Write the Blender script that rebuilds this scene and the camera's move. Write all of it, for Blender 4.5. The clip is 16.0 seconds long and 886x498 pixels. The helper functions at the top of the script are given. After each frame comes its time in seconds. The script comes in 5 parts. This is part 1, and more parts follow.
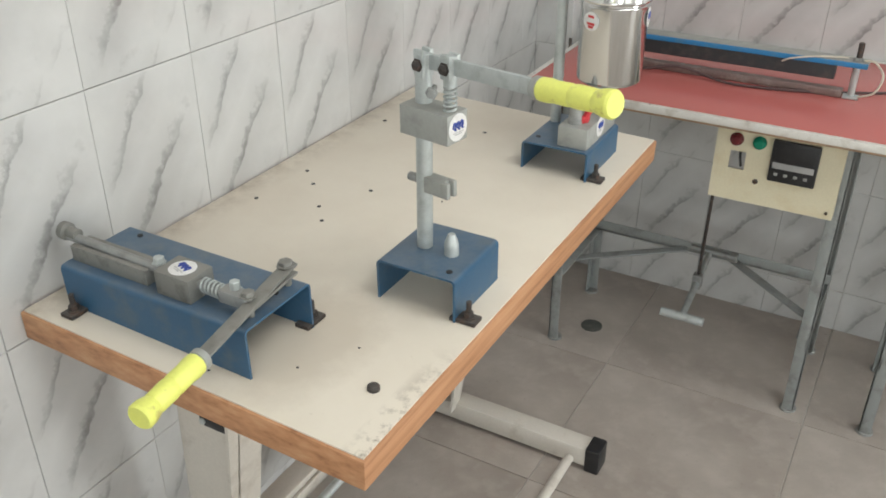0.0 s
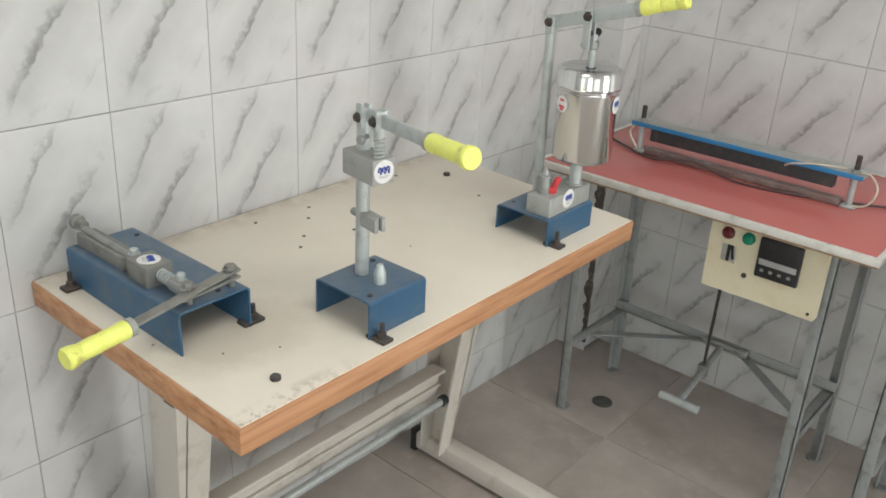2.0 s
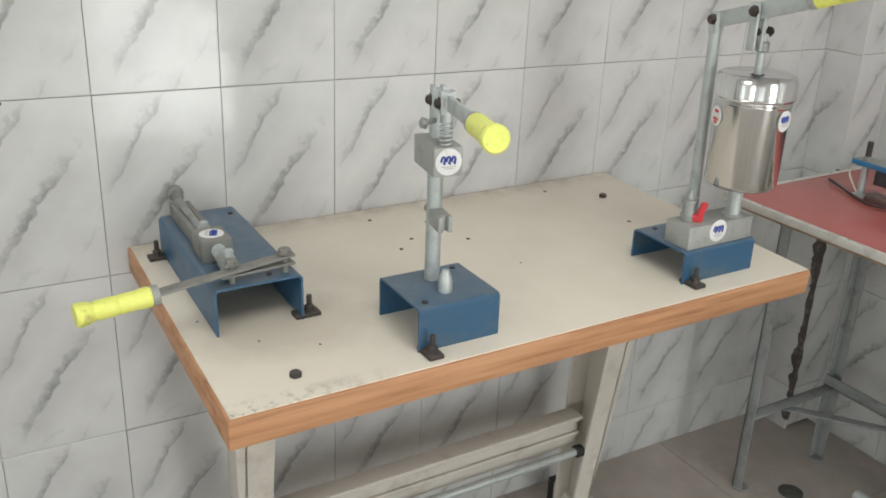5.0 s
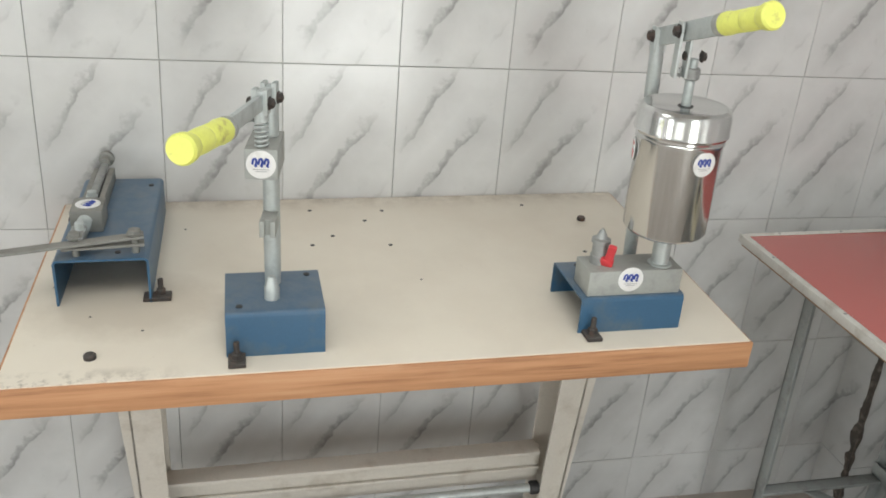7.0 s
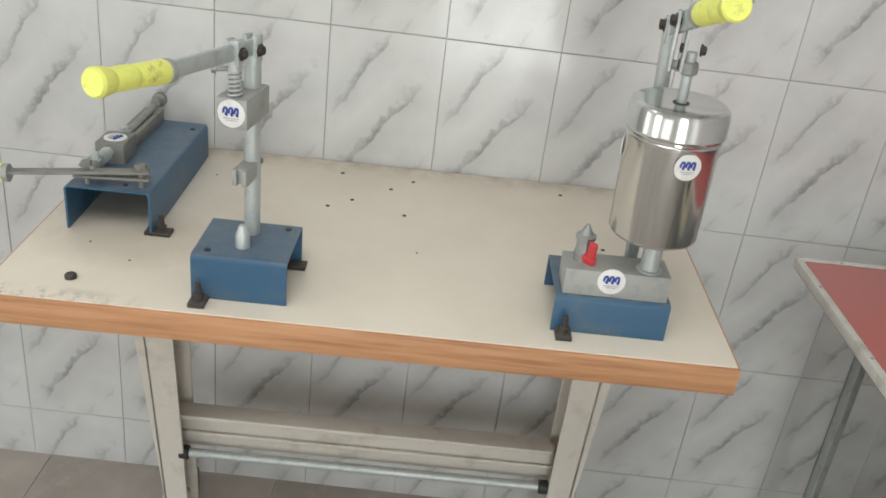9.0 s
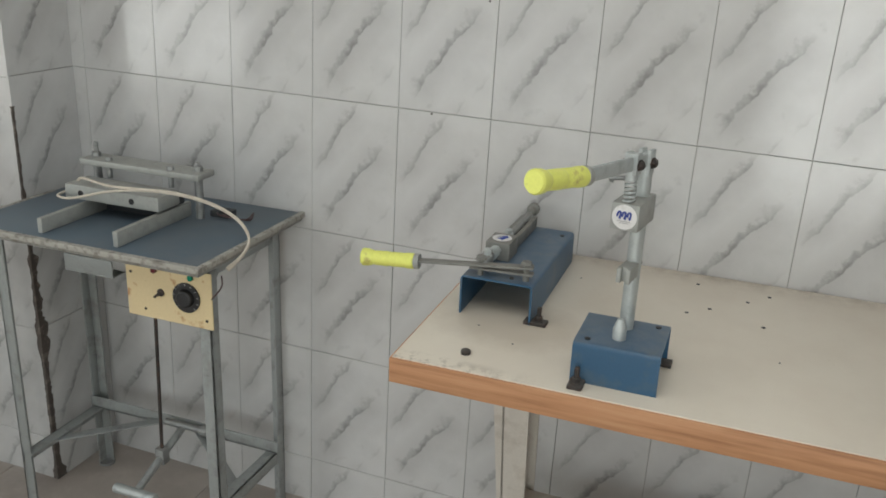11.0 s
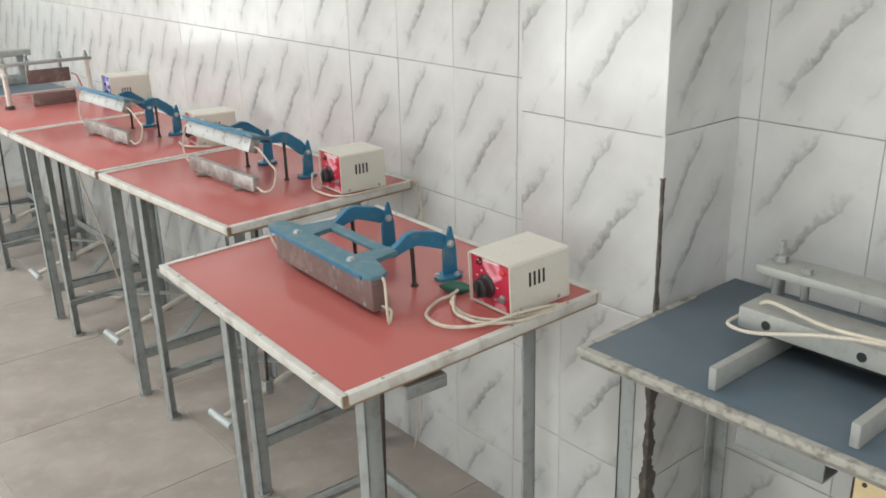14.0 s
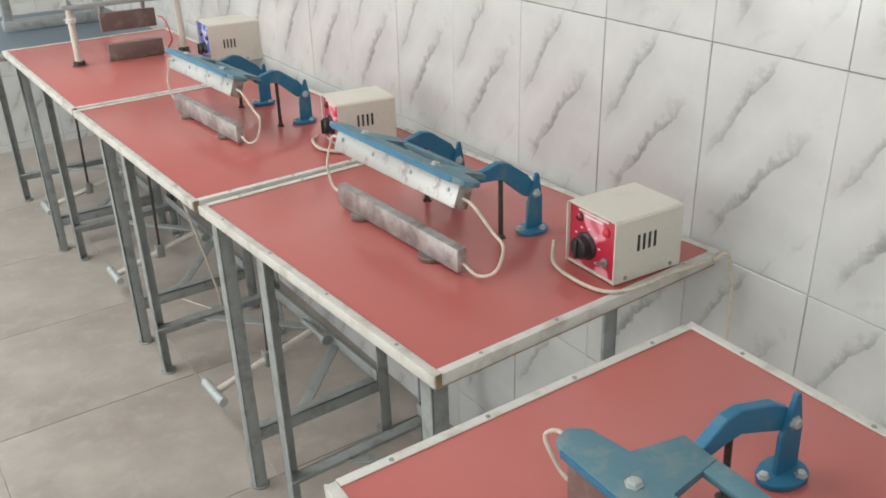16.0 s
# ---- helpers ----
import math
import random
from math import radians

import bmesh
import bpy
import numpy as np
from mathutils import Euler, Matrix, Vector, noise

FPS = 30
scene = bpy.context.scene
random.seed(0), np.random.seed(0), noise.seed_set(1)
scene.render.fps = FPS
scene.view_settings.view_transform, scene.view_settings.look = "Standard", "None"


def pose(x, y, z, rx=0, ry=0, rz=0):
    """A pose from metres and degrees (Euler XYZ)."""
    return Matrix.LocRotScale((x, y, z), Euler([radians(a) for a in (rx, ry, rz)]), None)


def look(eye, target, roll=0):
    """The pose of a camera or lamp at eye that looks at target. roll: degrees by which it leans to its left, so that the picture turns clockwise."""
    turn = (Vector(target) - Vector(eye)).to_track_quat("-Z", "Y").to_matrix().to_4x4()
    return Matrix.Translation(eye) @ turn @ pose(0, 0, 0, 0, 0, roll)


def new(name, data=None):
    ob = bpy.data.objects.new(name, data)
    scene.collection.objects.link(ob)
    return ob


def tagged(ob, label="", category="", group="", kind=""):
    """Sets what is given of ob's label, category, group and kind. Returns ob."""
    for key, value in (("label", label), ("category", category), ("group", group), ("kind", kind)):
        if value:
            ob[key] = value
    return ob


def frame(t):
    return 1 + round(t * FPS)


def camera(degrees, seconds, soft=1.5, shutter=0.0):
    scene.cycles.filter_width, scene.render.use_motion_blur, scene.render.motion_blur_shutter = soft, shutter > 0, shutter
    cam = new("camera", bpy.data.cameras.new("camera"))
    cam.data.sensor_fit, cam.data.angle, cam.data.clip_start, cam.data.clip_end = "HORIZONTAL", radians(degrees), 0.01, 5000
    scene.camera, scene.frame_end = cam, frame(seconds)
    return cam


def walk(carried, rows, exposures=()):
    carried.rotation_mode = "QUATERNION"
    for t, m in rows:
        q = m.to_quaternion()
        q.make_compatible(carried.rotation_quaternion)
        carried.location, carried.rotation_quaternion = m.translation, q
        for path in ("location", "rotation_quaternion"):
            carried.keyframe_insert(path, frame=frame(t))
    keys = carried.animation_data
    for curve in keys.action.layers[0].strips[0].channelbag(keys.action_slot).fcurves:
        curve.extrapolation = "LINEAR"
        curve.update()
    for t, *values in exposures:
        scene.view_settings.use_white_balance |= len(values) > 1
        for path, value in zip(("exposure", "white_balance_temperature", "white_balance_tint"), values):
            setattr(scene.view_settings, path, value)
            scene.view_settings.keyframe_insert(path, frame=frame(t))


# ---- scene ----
cam = camera(53.4, 16.0, soft=1.75)
PATH = [
    (0, (0.969, 0.063, 1.438), (0.108, 1.569, 0.442), -0.4),
    (0.5, (1.005, 0.018, 1.466), (0.096, 1.534, 0.531), -0.1),
    (1, (1.079, 0.028, 1.467), (0.083, 1.529, 0.599), 0.0),
    (1.5, (1.246, 0.055, 1.466), (0.165, 1.518, 0.634), 1.2),
    (2, (1.327, 0.078, 1.465), (0.165, 1.476, 0.632), 2.7),
    (2.5, (1.293, 0.086, 1.497), (0.099, 1.448, 0.648), 4.4),
    (3, (1.27, 0.092, 1.523), (0.051, 1.431, 0.673), 5.7),
    (3.5, (1.35, 0.143, 1.484), (0.01, 1.418, 0.723), 6.1),
    (3.7, (1.4, 0.17, 1.442), (0.01, 1.41, 0.716), 6.0),
    (5.8, (1.427, 0.63, 1.35), (-0.246, 1.367, 0.538), 1.2),
    (6, (1.481, 0.699, 1.36), (-0.21, 1.388, 0.546), 1.8),
    (6.5, (1.561, 0.825, 1.398), (-0.169, 1.387, 0.567), 3.0),
    (7, (1.503, 0.927, 1.394), (-0.259, 1.365, 0.556), 3.9),
    (7.5, (1.413, 1.033, 1.395), (-0.353, 1.349, 0.51), 4.5),
    (8, (1.417, 1.148, 1.383), (-0.355, 1.325, 0.473), 5.4),
    (8.2, (1.433, 1.209, 1.387), (-0.344, 1.332, 0.478), 5.8),
    (10.3, (1.651, 1.186, 1.395), (-0.179, 0.968, 0.619), 4.8),
    (10.5, (1.666, 1.152, 1.392), (-0.155, 0.804, 0.642), 3.9),
    (11, (1.662, 1.11, 1.389), (-0.109, 0.471, 0.714), 2.4),
    (11.5, (1.584, 1.087, 1.378), (-0.105, 0.203, 0.771), 1.6),
    (12, (1.537, 1.054, 1.366), (-0.041, -0.031, 0.79), 1.2),
    (12.5, (1.526, 0.909, 1.357), (0.036, -0.299, 0.791), 0.8),
    (13, (1.514, 0.728, 1.353), (0.089, -0.555, 0.785), 0.2),
    (13.5, (1.43, 0.559, 1.343), (0.098, -0.803, 0.733), -0.5),
    (14, (1.27, 0.34, 1.346), (0.067, -1.113, 0.68), -1.7),
    (14.5, (1.228, 0.07, 1.35), (0.108, -1.413, 0.611), -2.8),
    (15, (1.177, -0.148, 1.353), (0.107, -1.639, 0.557), -3.3),
    (15.5, (1.033, -0.38, 1.348), (0.018, -1.893, 0.521), -2.8),
    (16, (0.966, -0.569, 1.344), (-0.047, -2.07, 0.494), -2.0),
]
EXPOSURES = [(0, 0.11), (0.5, 0.03), (1.0, -0.11), (1.5, -0.13), (2.0, 0.06), (2.5, 0.1), (3.0, 0.08), (3.5, -0.22), (3.7, -0.24), (4.8, -0.1), (5.8, 0.0), (7.0, 0.0), (8.2, -0.04), (10.5, -0.3), (11.5, -0.66), (12.5, -0.66), (13.0, -0.42), (13.5, -0.08), (14.0, 0.08), (14.5, 0.05), (15.0, 0.01), (16.0, 0.03)]
walk(cam, [(t, look(eye, target, roll)) for t, eye, target, roll in PATH], EXPOSURES)

# ---- world and light ----
world = bpy.data.worlds.new("sky")
scene.world = world
world.use_nodes = True
wn = world.node_tree
sky = wn.nodes.new("ShaderNodeTexSky")
sky.sky_type, sky.sun_disc = "NISHITA", False
sky.sun_elevation, sky.sun_rotation = radians(48), radians(100)
wn.links.new(sky.outputs[0], wn.nodes["Background"].inputs[0])
wn.nodes["Background"].inputs[1].default_value = 0.12
sun = new("sun", bpy.data.lights.new("sun", "SUN"))
sun.data.energy, sun.data.angle, sun.data.color = 2.5, radians(0.6), (1, 0.95, 0.88)
sun.matrix_world = look((0, 0, 0), (0.55, -0.35, -0.9))

XF, YB, YD, ZC = 3.6, 2.393, -4.8, 2.9     # far side, end walls, ceiling
DOOR = (1.15, 1.95, 0.0, 2.05)             # y0 y1 z0 z1 on the far side
WINDOWS = [(-1.35, 0.15, 0.35, 1.6), (-4.0, -2.3, 0.35, 2.1)]


SOUTH = (1.0, 2.2, 0.75, 1.95)                # x0 x1 z0 z1, a window of the far end wall


def window_lamp(y0, y1, z0, z1, watts):
    """The sky's light in an opening of the far side."""
    d = bpy.data.lights.new("opening_lamp", "AREA")
    d.shape, d.size, d.size_y, d.energy, d.color = "RECTANGLE", y1 - y0, z1 - z0, watts, (0.97, 1.0, 0.955)
    ob = new("opening_lamp", d)
    ob.matrix_world = look((XF + 0.06, (y0 + y1) / 2, (z0 + z1) / 2), (0, (y0 + y1) / 2, (z0 + z1) / 2))
    return ob


def south_lamp(x0, x1, z0, z1, watts):
    """The sky's light in the window of the far end wall."""
    d = bpy.data.lights.new("opening_lamp", "AREA")
    d.shape, d.size, d.size_y, d.energy, d.color = "RECTANGLE", x1 - x0, z1 - z0, watts, (0.97, 1.0, 0.955)
    ob = new("opening_lamp", d)
    ob.matrix_world = look(((x0 + x1) / 2, YD - 0.06, (z0 + z1) / 2), ((x0 + x1) / 2, 0, (z0 + z1) / 2))
    return ob


ADDED_ROOF_OPENINGS = [(1.2, 2.5, 0.25, 1.5), (1.1, 2.6, -4.2, -2.0)]      # x0 x1 y0 y1 in the ceiling; unseen openings added for light from above


def added_roof_lamp(x0, x1, y0, y1, watts):
    """A lamp in an added, unseen ceiling opening, to brighten table tops and floor."""
    d = bpy.data.lights.new("opening_lamp", "AREA")
    d.shape, d.size, d.size_y, d.energy, d.color = "RECTANGLE", x1 - x0, y1 - y0, watts, (0.97, 1.0, 0.955)
    ob = new("opening_lamp", d)
    ob.location = ((x0 + x1) / 2, (y0 + y1) / 2, ZC + 0.08)
    return ob


window_lamp(*DOOR, 31)
window_lamp(*WINDOWS[0], 6)
window_lamp(*WINDOWS[1], 44)
south_lamp(*SOUTH, 10)
added_roof_lamp(*ADDED_ROOF_OPENINGS[0], 28)
added_roof_lamp(*ADDED_ROOF_OPENINGS[1], 50)

# ---- materials ----


def material(name, colour, rough=0.5, metal=0.0, coat=0.0):
    m = bpy.data.materials.new(name)
    m.use_nodes = True
    b = m.node_tree.nodes["Principled BSDF"]
    b.inputs["Base Color"].default_value = (*colour, 1)
    b.inputs["Roughness"].default_value = rough
    b.inputs["Metallic"].default_value = metal
    b.inputs["Coat Weight"].default_value = coat
    return m, m.node_tree, b


def node(nt, kind, **sets):
    n = nt.nodes.new(kind)
    for k, v in sets.items():
        if k in ("operation", "blend_type", "data_type", "wave_type", "feature", "bands_direction"):
            if k == "operation":
                n.operation = v
            elif k == "blend_type":
                n.blend_type = v
            elif k == "data_type":
                n.data_type = v
            elif k == "feature":
                n.feature = v
            elif k == "bands_direction":
                n.bands_direction = v
        else:
            n.inputs[k].default_value = v
    return n


def coords(nt, scale=(1, 1, 1), turn=(0, 0, 0)):
    c = nt.nodes.new("ShaderNodeTexCoord")
    m = node(nt, "ShaderNodeMapping", Scale=scale, Rotation=turn)
    nt.links.new(c.outputs["Object"], m.inputs[0])
    return m.outputs[0]


def noise_out(nt, vec, scale, detail=4.0, rough=0.55):
    n = node(nt, "ShaderNodeTexNoise", Scale=scale, Detail=detail, Roughness=rough)
    nt.links.new(vec, n.inputs["Vector"])
    return n.outputs["Fac"]


def ramp(nt, fac, stops):
    r = nt.nodes.new("ShaderNodeValToRGB")
    e = r.color_ramp.elements
    while len(e) < len(stops):
        e.new(0.5)
    for el, (p, c) in zip(e, stops):
        el.position, el.color = p, (*c, 1) if len(c) == 3 else c
    nt.links.new(fac, r.inputs[0])
    return r.outputs[0]


def mix(nt, fac, a, b, blend="MIX"):
    m = node(nt, "ShaderNodeMixRGB", blend_type=blend)
    for i, v in zip((0, 1, 2), (fac, a, b)):
        if hasattr(v, "default_value"):
            nt.links.new(v, m.inputs[i])
        elif i == 0:
            m.inputs[0].default_value = v
        else:
            m.inputs[i].default_value = (*v, 1)
    return m.outputs[0]


def maths(nt, op, a, b=0.0):
    m = node(nt, "ShaderNodeMath", operation=op)
    for i, v in enumerate((a, b)):
        if hasattr(v, "default_value"):
            nt.links.new(v, m.inputs[i])
        else:
            m.inputs[i].default_value = v
    return m.outputs[0]


def bump(nt, bsdf, height, strength=0.2, distance=0.002):
    n = node(nt, "ShaderNodeBump", Strength=strength, Distance=distance)
    nt.links.new(height, n.inputs["Height"])
    nt.links.new(n.outputs[0], bsdf.inputs["Normal"])


def worn(name, base, spot, rough=0.5, metal=0.0, scale=18.0, amount=(0.5, 0.72), grain=220.0, bumps=0.15, rough_to=None, dust=0.0):
    """A surface with broad stains of a second colour and a fine grain."""
    m, nt, b = material(name, base, rough, metal)
    v = coords(nt)
    big = noise_out(nt, v, scale, 6, 0.6)
    fine = noise_out(nt, v, grain, 3, 0.6)
    mask = ramp(nt, big, [(amount[0], (0, 0, 0)), (amount[1], (1, 1, 1))])
    c = mix(nt, mask, base, spot)
    shade = ramp(nt, fine, [(0.25, (0.94, 0.94, 0.94)), (0.75, (1.03, 1.03, 1.03))])
    c = mix(nt, 1.0, c, shade, "MULTIPLY")
    if dust:
        # settled dust on faces that look up
        geo = nt.nodes.new("ShaderNodeNewGeometry")
        sep = nt.nodes.new("ShaderNodeSeparateXYZ")
        nt.links.new(geo.outputs["Normal"], sep.inputs[0])
        up = ramp(nt, sep.outputs[2], [(0.55, (0, 0, 0)), (0.95, (1, 1, 1))])
        lie = ramp(nt, noise_out(nt, v, 34, 5, 0.65), [(0.32, (dust * 0.35,) * 3), (0.68, (dust,) * 3)])
        c = mix(nt, maths(nt, "MULTIPLY", up, lie), c, (0.33, 0.31, 0.275))
    nt.links.new(c, b.inputs["Base Color"])
    if rough_to is not None:
        r = ramp(nt, big, [(0.35, (rough,) * 3), (0.7, (rough_to,) * 3)])
        nt.links.new(r, b.inputs["Roughness"])
    bump(nt, b, fine, bumps, 0.0006)
    return m


def clamp01(nt, v):
    return maths(nt, "MINIMUM", maths(nt, "MAXIMUM", v, 0.0), 1.0)


def tile_material():
    """Glazed white wall tile, printed with grey diagonal marble veins; each tile bears the same print."""
    m, nt, b = material("marble_tile", (0.78, 0.78, 0.78), 0.12)
    tc = nt.nodes.new("ShaderNodeTexCoord")
    info = nt.nodes.new("ShaderNodeObjectInfo")
    comb = nt.nodes.new("ShaderNodeCombineXYZ")
    nt.links.new(maths(nt, "MULTIPLY", info.outputs["Random"], 0.012), comb.inputs[1])
    add = node(nt, "ShaderNodeVectorMath", operation="ADD")
    nt.links.new(tc.outputs["Object"], add.inputs[0])
    nt.links.new(comb.outputs[0], add.inputs[1])
    v = add.outputs[0]
    n1 = noise_out(nt, v, 9, 5, 0.6)
    n2 = noise_out(nt, v, 42, 5, 0.65)
    n3 = noise_out(nt, v, 24, 3, 0.55)
    sep = nt.nodes.new("ShaderNodeSeparateXYZ")
    nt.links.new(tc.outputs["Object"], sep.inputs[0])
    x, z = sep.outputs[0], sep.outputs[2]
    # position across the vein and along it
    wob = maths(nt, "ADD", maths(nt, "MULTIPLY", maths(nt, "SUBTRACT", n1, 0.5), 0.045), maths(nt, "MULTIPLY", maths(nt, "SUBTRACT", n2, 0.5), 0.016))
    across = maths(nt, "ADD", maths(nt, "SUBTRACT", maths(nt, "MULTIPLY", x, 0.814), maths(nt, "MULTIPLY", z, 0.581)), wob)
    along = maths(nt, "ADD", maths(nt, "MULTIPLY", x, 0.581), maths(nt, "MULTIPLY", z, 0.814))
    veins = None
    for place, a0, a1, width, dark in ((0.0097, 0.036, 0.275, 0.0105, 0.88), (-0.078, 0.118, 0.31, 0.0092, 0.74), (0.1016, 0.05, 0.115, 0.005, 0.45), (0.1116, 0.12, 0.185, 0.007, 0.35)):
        s = maths(nt, "SUBTRACT", across, place)
        d = maths(nt, "ABSOLUTE", s)
        w = maths(nt, "MULTIPLY", ramp(nt, n2, [(0.3, (0.25,) * 3), (0.72, (1.5,) * 3)]), width)
        # one crisp edge, the other fading out
        crisp = maths(nt, "SUBTRACT", 1.0, maths(nt, "DIVIDE", s, maths(nt, "MULTIPLY", w, 0.45)))
        faded = maths(nt, "ADD", 1.0, maths(nt, "DIVIDE", s, maths(nt, "MULTIPLY", w, 2.3)))
        line = maths(nt, "MAXIMUM", maths(nt, "MINIMUM", crisp, faded), 0.0)
        line = maths(nt, "MULTIPLY", line, ramp(nt, n3, [(0.32, (0.5,) * 3), (0.6, (1.0,) * 3)]))
        soft = 0.035
        lit = maths(nt, "MULTIPLY", clamp01(nt, maths(nt, "DIVIDE", maths(nt, "SUBTRACT", along, a0), soft)), clamp01(nt, maths(nt, "DIVIDE", maths(nt, "SUBTRACT", a1, along), soft)))
        one = maths(nt, "MULTIPLY", maths(nt, "MULTIPLY", line, lit), dark)
        veins = one if veins is None else maths(nt, "MAXIMUM", veins, one)
        # a pale smoky halo along the same vein
        halo = maths(nt, "MAXIMUM", maths(nt, "SUBTRACT", 1.0, maths(nt, "DIVIDE", d, maths(nt, "MULTIPLY", n1, width * 9))), 0.0)
        veins = maths(nt, "MAXIMUM", veins, maths(nt, "MULTIPLY", maths(nt, "MULTIPLY", halo, lit), dark * 0.26))
    cloud = ramp(nt, n1, [(0.3, (0.55, 0.549, 0.542)), (0.6, (0.62, 0.619, 0.612))])
    vein = maths(nt, "MAXIMUM", maths(nt, "MINIMUM", veins, 0.85), ramp(nt, n3, [(0.64, (0.0,) * 3), (0.76, (0.2,) * 3)]))
    c = mix(nt, vein, cloud, (0.22, 0.215, 0.212))
    nt.links.new(c, b.inputs["Base Color"])
    wave = noise_out(nt, v, 14, 2, 0.5)
    bump(nt, b, wave, 0.06, 0.002)
    return m


def floor_material():
    m, nt, b = material("floor_stone", (0.3, 0.26, 0.23), 0.32)
    v = coords(nt)
    n1 = noise_out(nt, v, 3.2, 8, 0.62)
    n2 = noise_out(nt, v, 13, 8, 0.7)
    n3 = noise_out(nt, v, 120, 3, 0.6)
    c = mix(nt, ramp(nt, n1, [(0.35, (0, 0, 0)), (0.65, (1, 1, 1))]), (0.345, 0.30, 0.265), (0.47, 0.42, 0.375))
    c = mix(nt, ramp(nt, n2, [(0.5, (0, 0, 0)), (0.68, (0.55,) * 3)]), c, (0.49, 0.44, 0.40))
    c = mix(nt, ramp(nt, n3, [(0.62, (0, 0, 0)), (0.8, (0.35,) * 3)]), c, (0.16, 0.14, 0.125))
    nt.links.new(c, b.inputs["Base Color"])
    nt.links.new(ramp(nt, n2, [(0.3, (0.26,) * 3), (0.7, (0.5,) * 3)]), b.inputs["Roughness"])
    bump(nt, b, n3, 0.08, 0.0008)
    return m


def wood_material():
    m, nt, b = material("edge_wood", (0.42, 0.2, 0.09), 0.55)
    v = coords(nt, (22, 3.0, 60))
    n = noise_out(nt, v, 1.6, 6, 0.6)
    v2 = coords(nt)
    k = noise_out(nt, v2, 7, 3, 0.5)
    c = ramp(nt, n, [(0.28, (0.30, 0.135, 0.065)), (0.42, (0.44, 0.215, 0.105)), (0.55, (0.52, 0.265, 0.135)), (0.75, (0.58, 0.34, 0.19))])
    c = mix(nt, ramp(nt, k, [(0.58, (0, 0, 0)), (0.75, (0.6,) * 3)]), c, (0.62, 0.39, 0.22))
    # long thin cracks between the glued laths
    crack = noise_out(nt, coords(nt, (3, 2.2, 95)), 1.0, 3, 0.5)
    c = mix(nt, ramp(nt, crack, [(0.66, (0, 0, 0)), (0.70, (0.75,) * 3)]), c, (0.16, 0.075, 0.04))
    nt.links.new(c, b.inputs["Base Color"])
    bump(nt, b, n, 0.25, 0.001)
    return m


def laminate(name, base, dirt, rough, edge=0.6, dull=0.18):
    m, nt, b = material(name, base, rough)
    v = coords(nt)
    n1 = noise_out(nt, v, 5, 6, 0.65)
    n2 = noise_out(nt, v, 60, 4, 0.7)
    c = mix(nt, ramp(nt, n1, [(0.42, (0, 0, 0)), (0.8, (edge,) * 3)]), base, dirt)
    c = mix(nt, ramp(nt, n2, [(0.64, (0, 0, 0)), (0.8, (0.35,) * 3)]), c, dirt)
    nt.links.new(c, b.inputs["Base Color"])
    nt.links.new(ramp(nt, n1, [(0.3, (rough,) * 3), (0.75, (rough + dull,) * 3)]), b.inputs["Roughness"])
    bump(nt, b, noise_out(nt, v, 400, 2, 0.5), 0.05, 0.0004)
    return m


TILE = tile_material()
GROUT = worn("grout", (0.56, 0.545, 0.515), (0.40, 0.38, 0.35), 0.9)
PLASTER = worn("plaster", (0.74, 0.73, 0.71), (0.62, 0.6, 0.58), 0.85, scale=3)
MORTAR = worn("broken_mortar", (0.10, 0.085, 0.075), (0.24, 0.2, 0.17), 0.95, scale=50, bumps=0.6)
FLOOR = floor_material()
WOOD = wood_material()


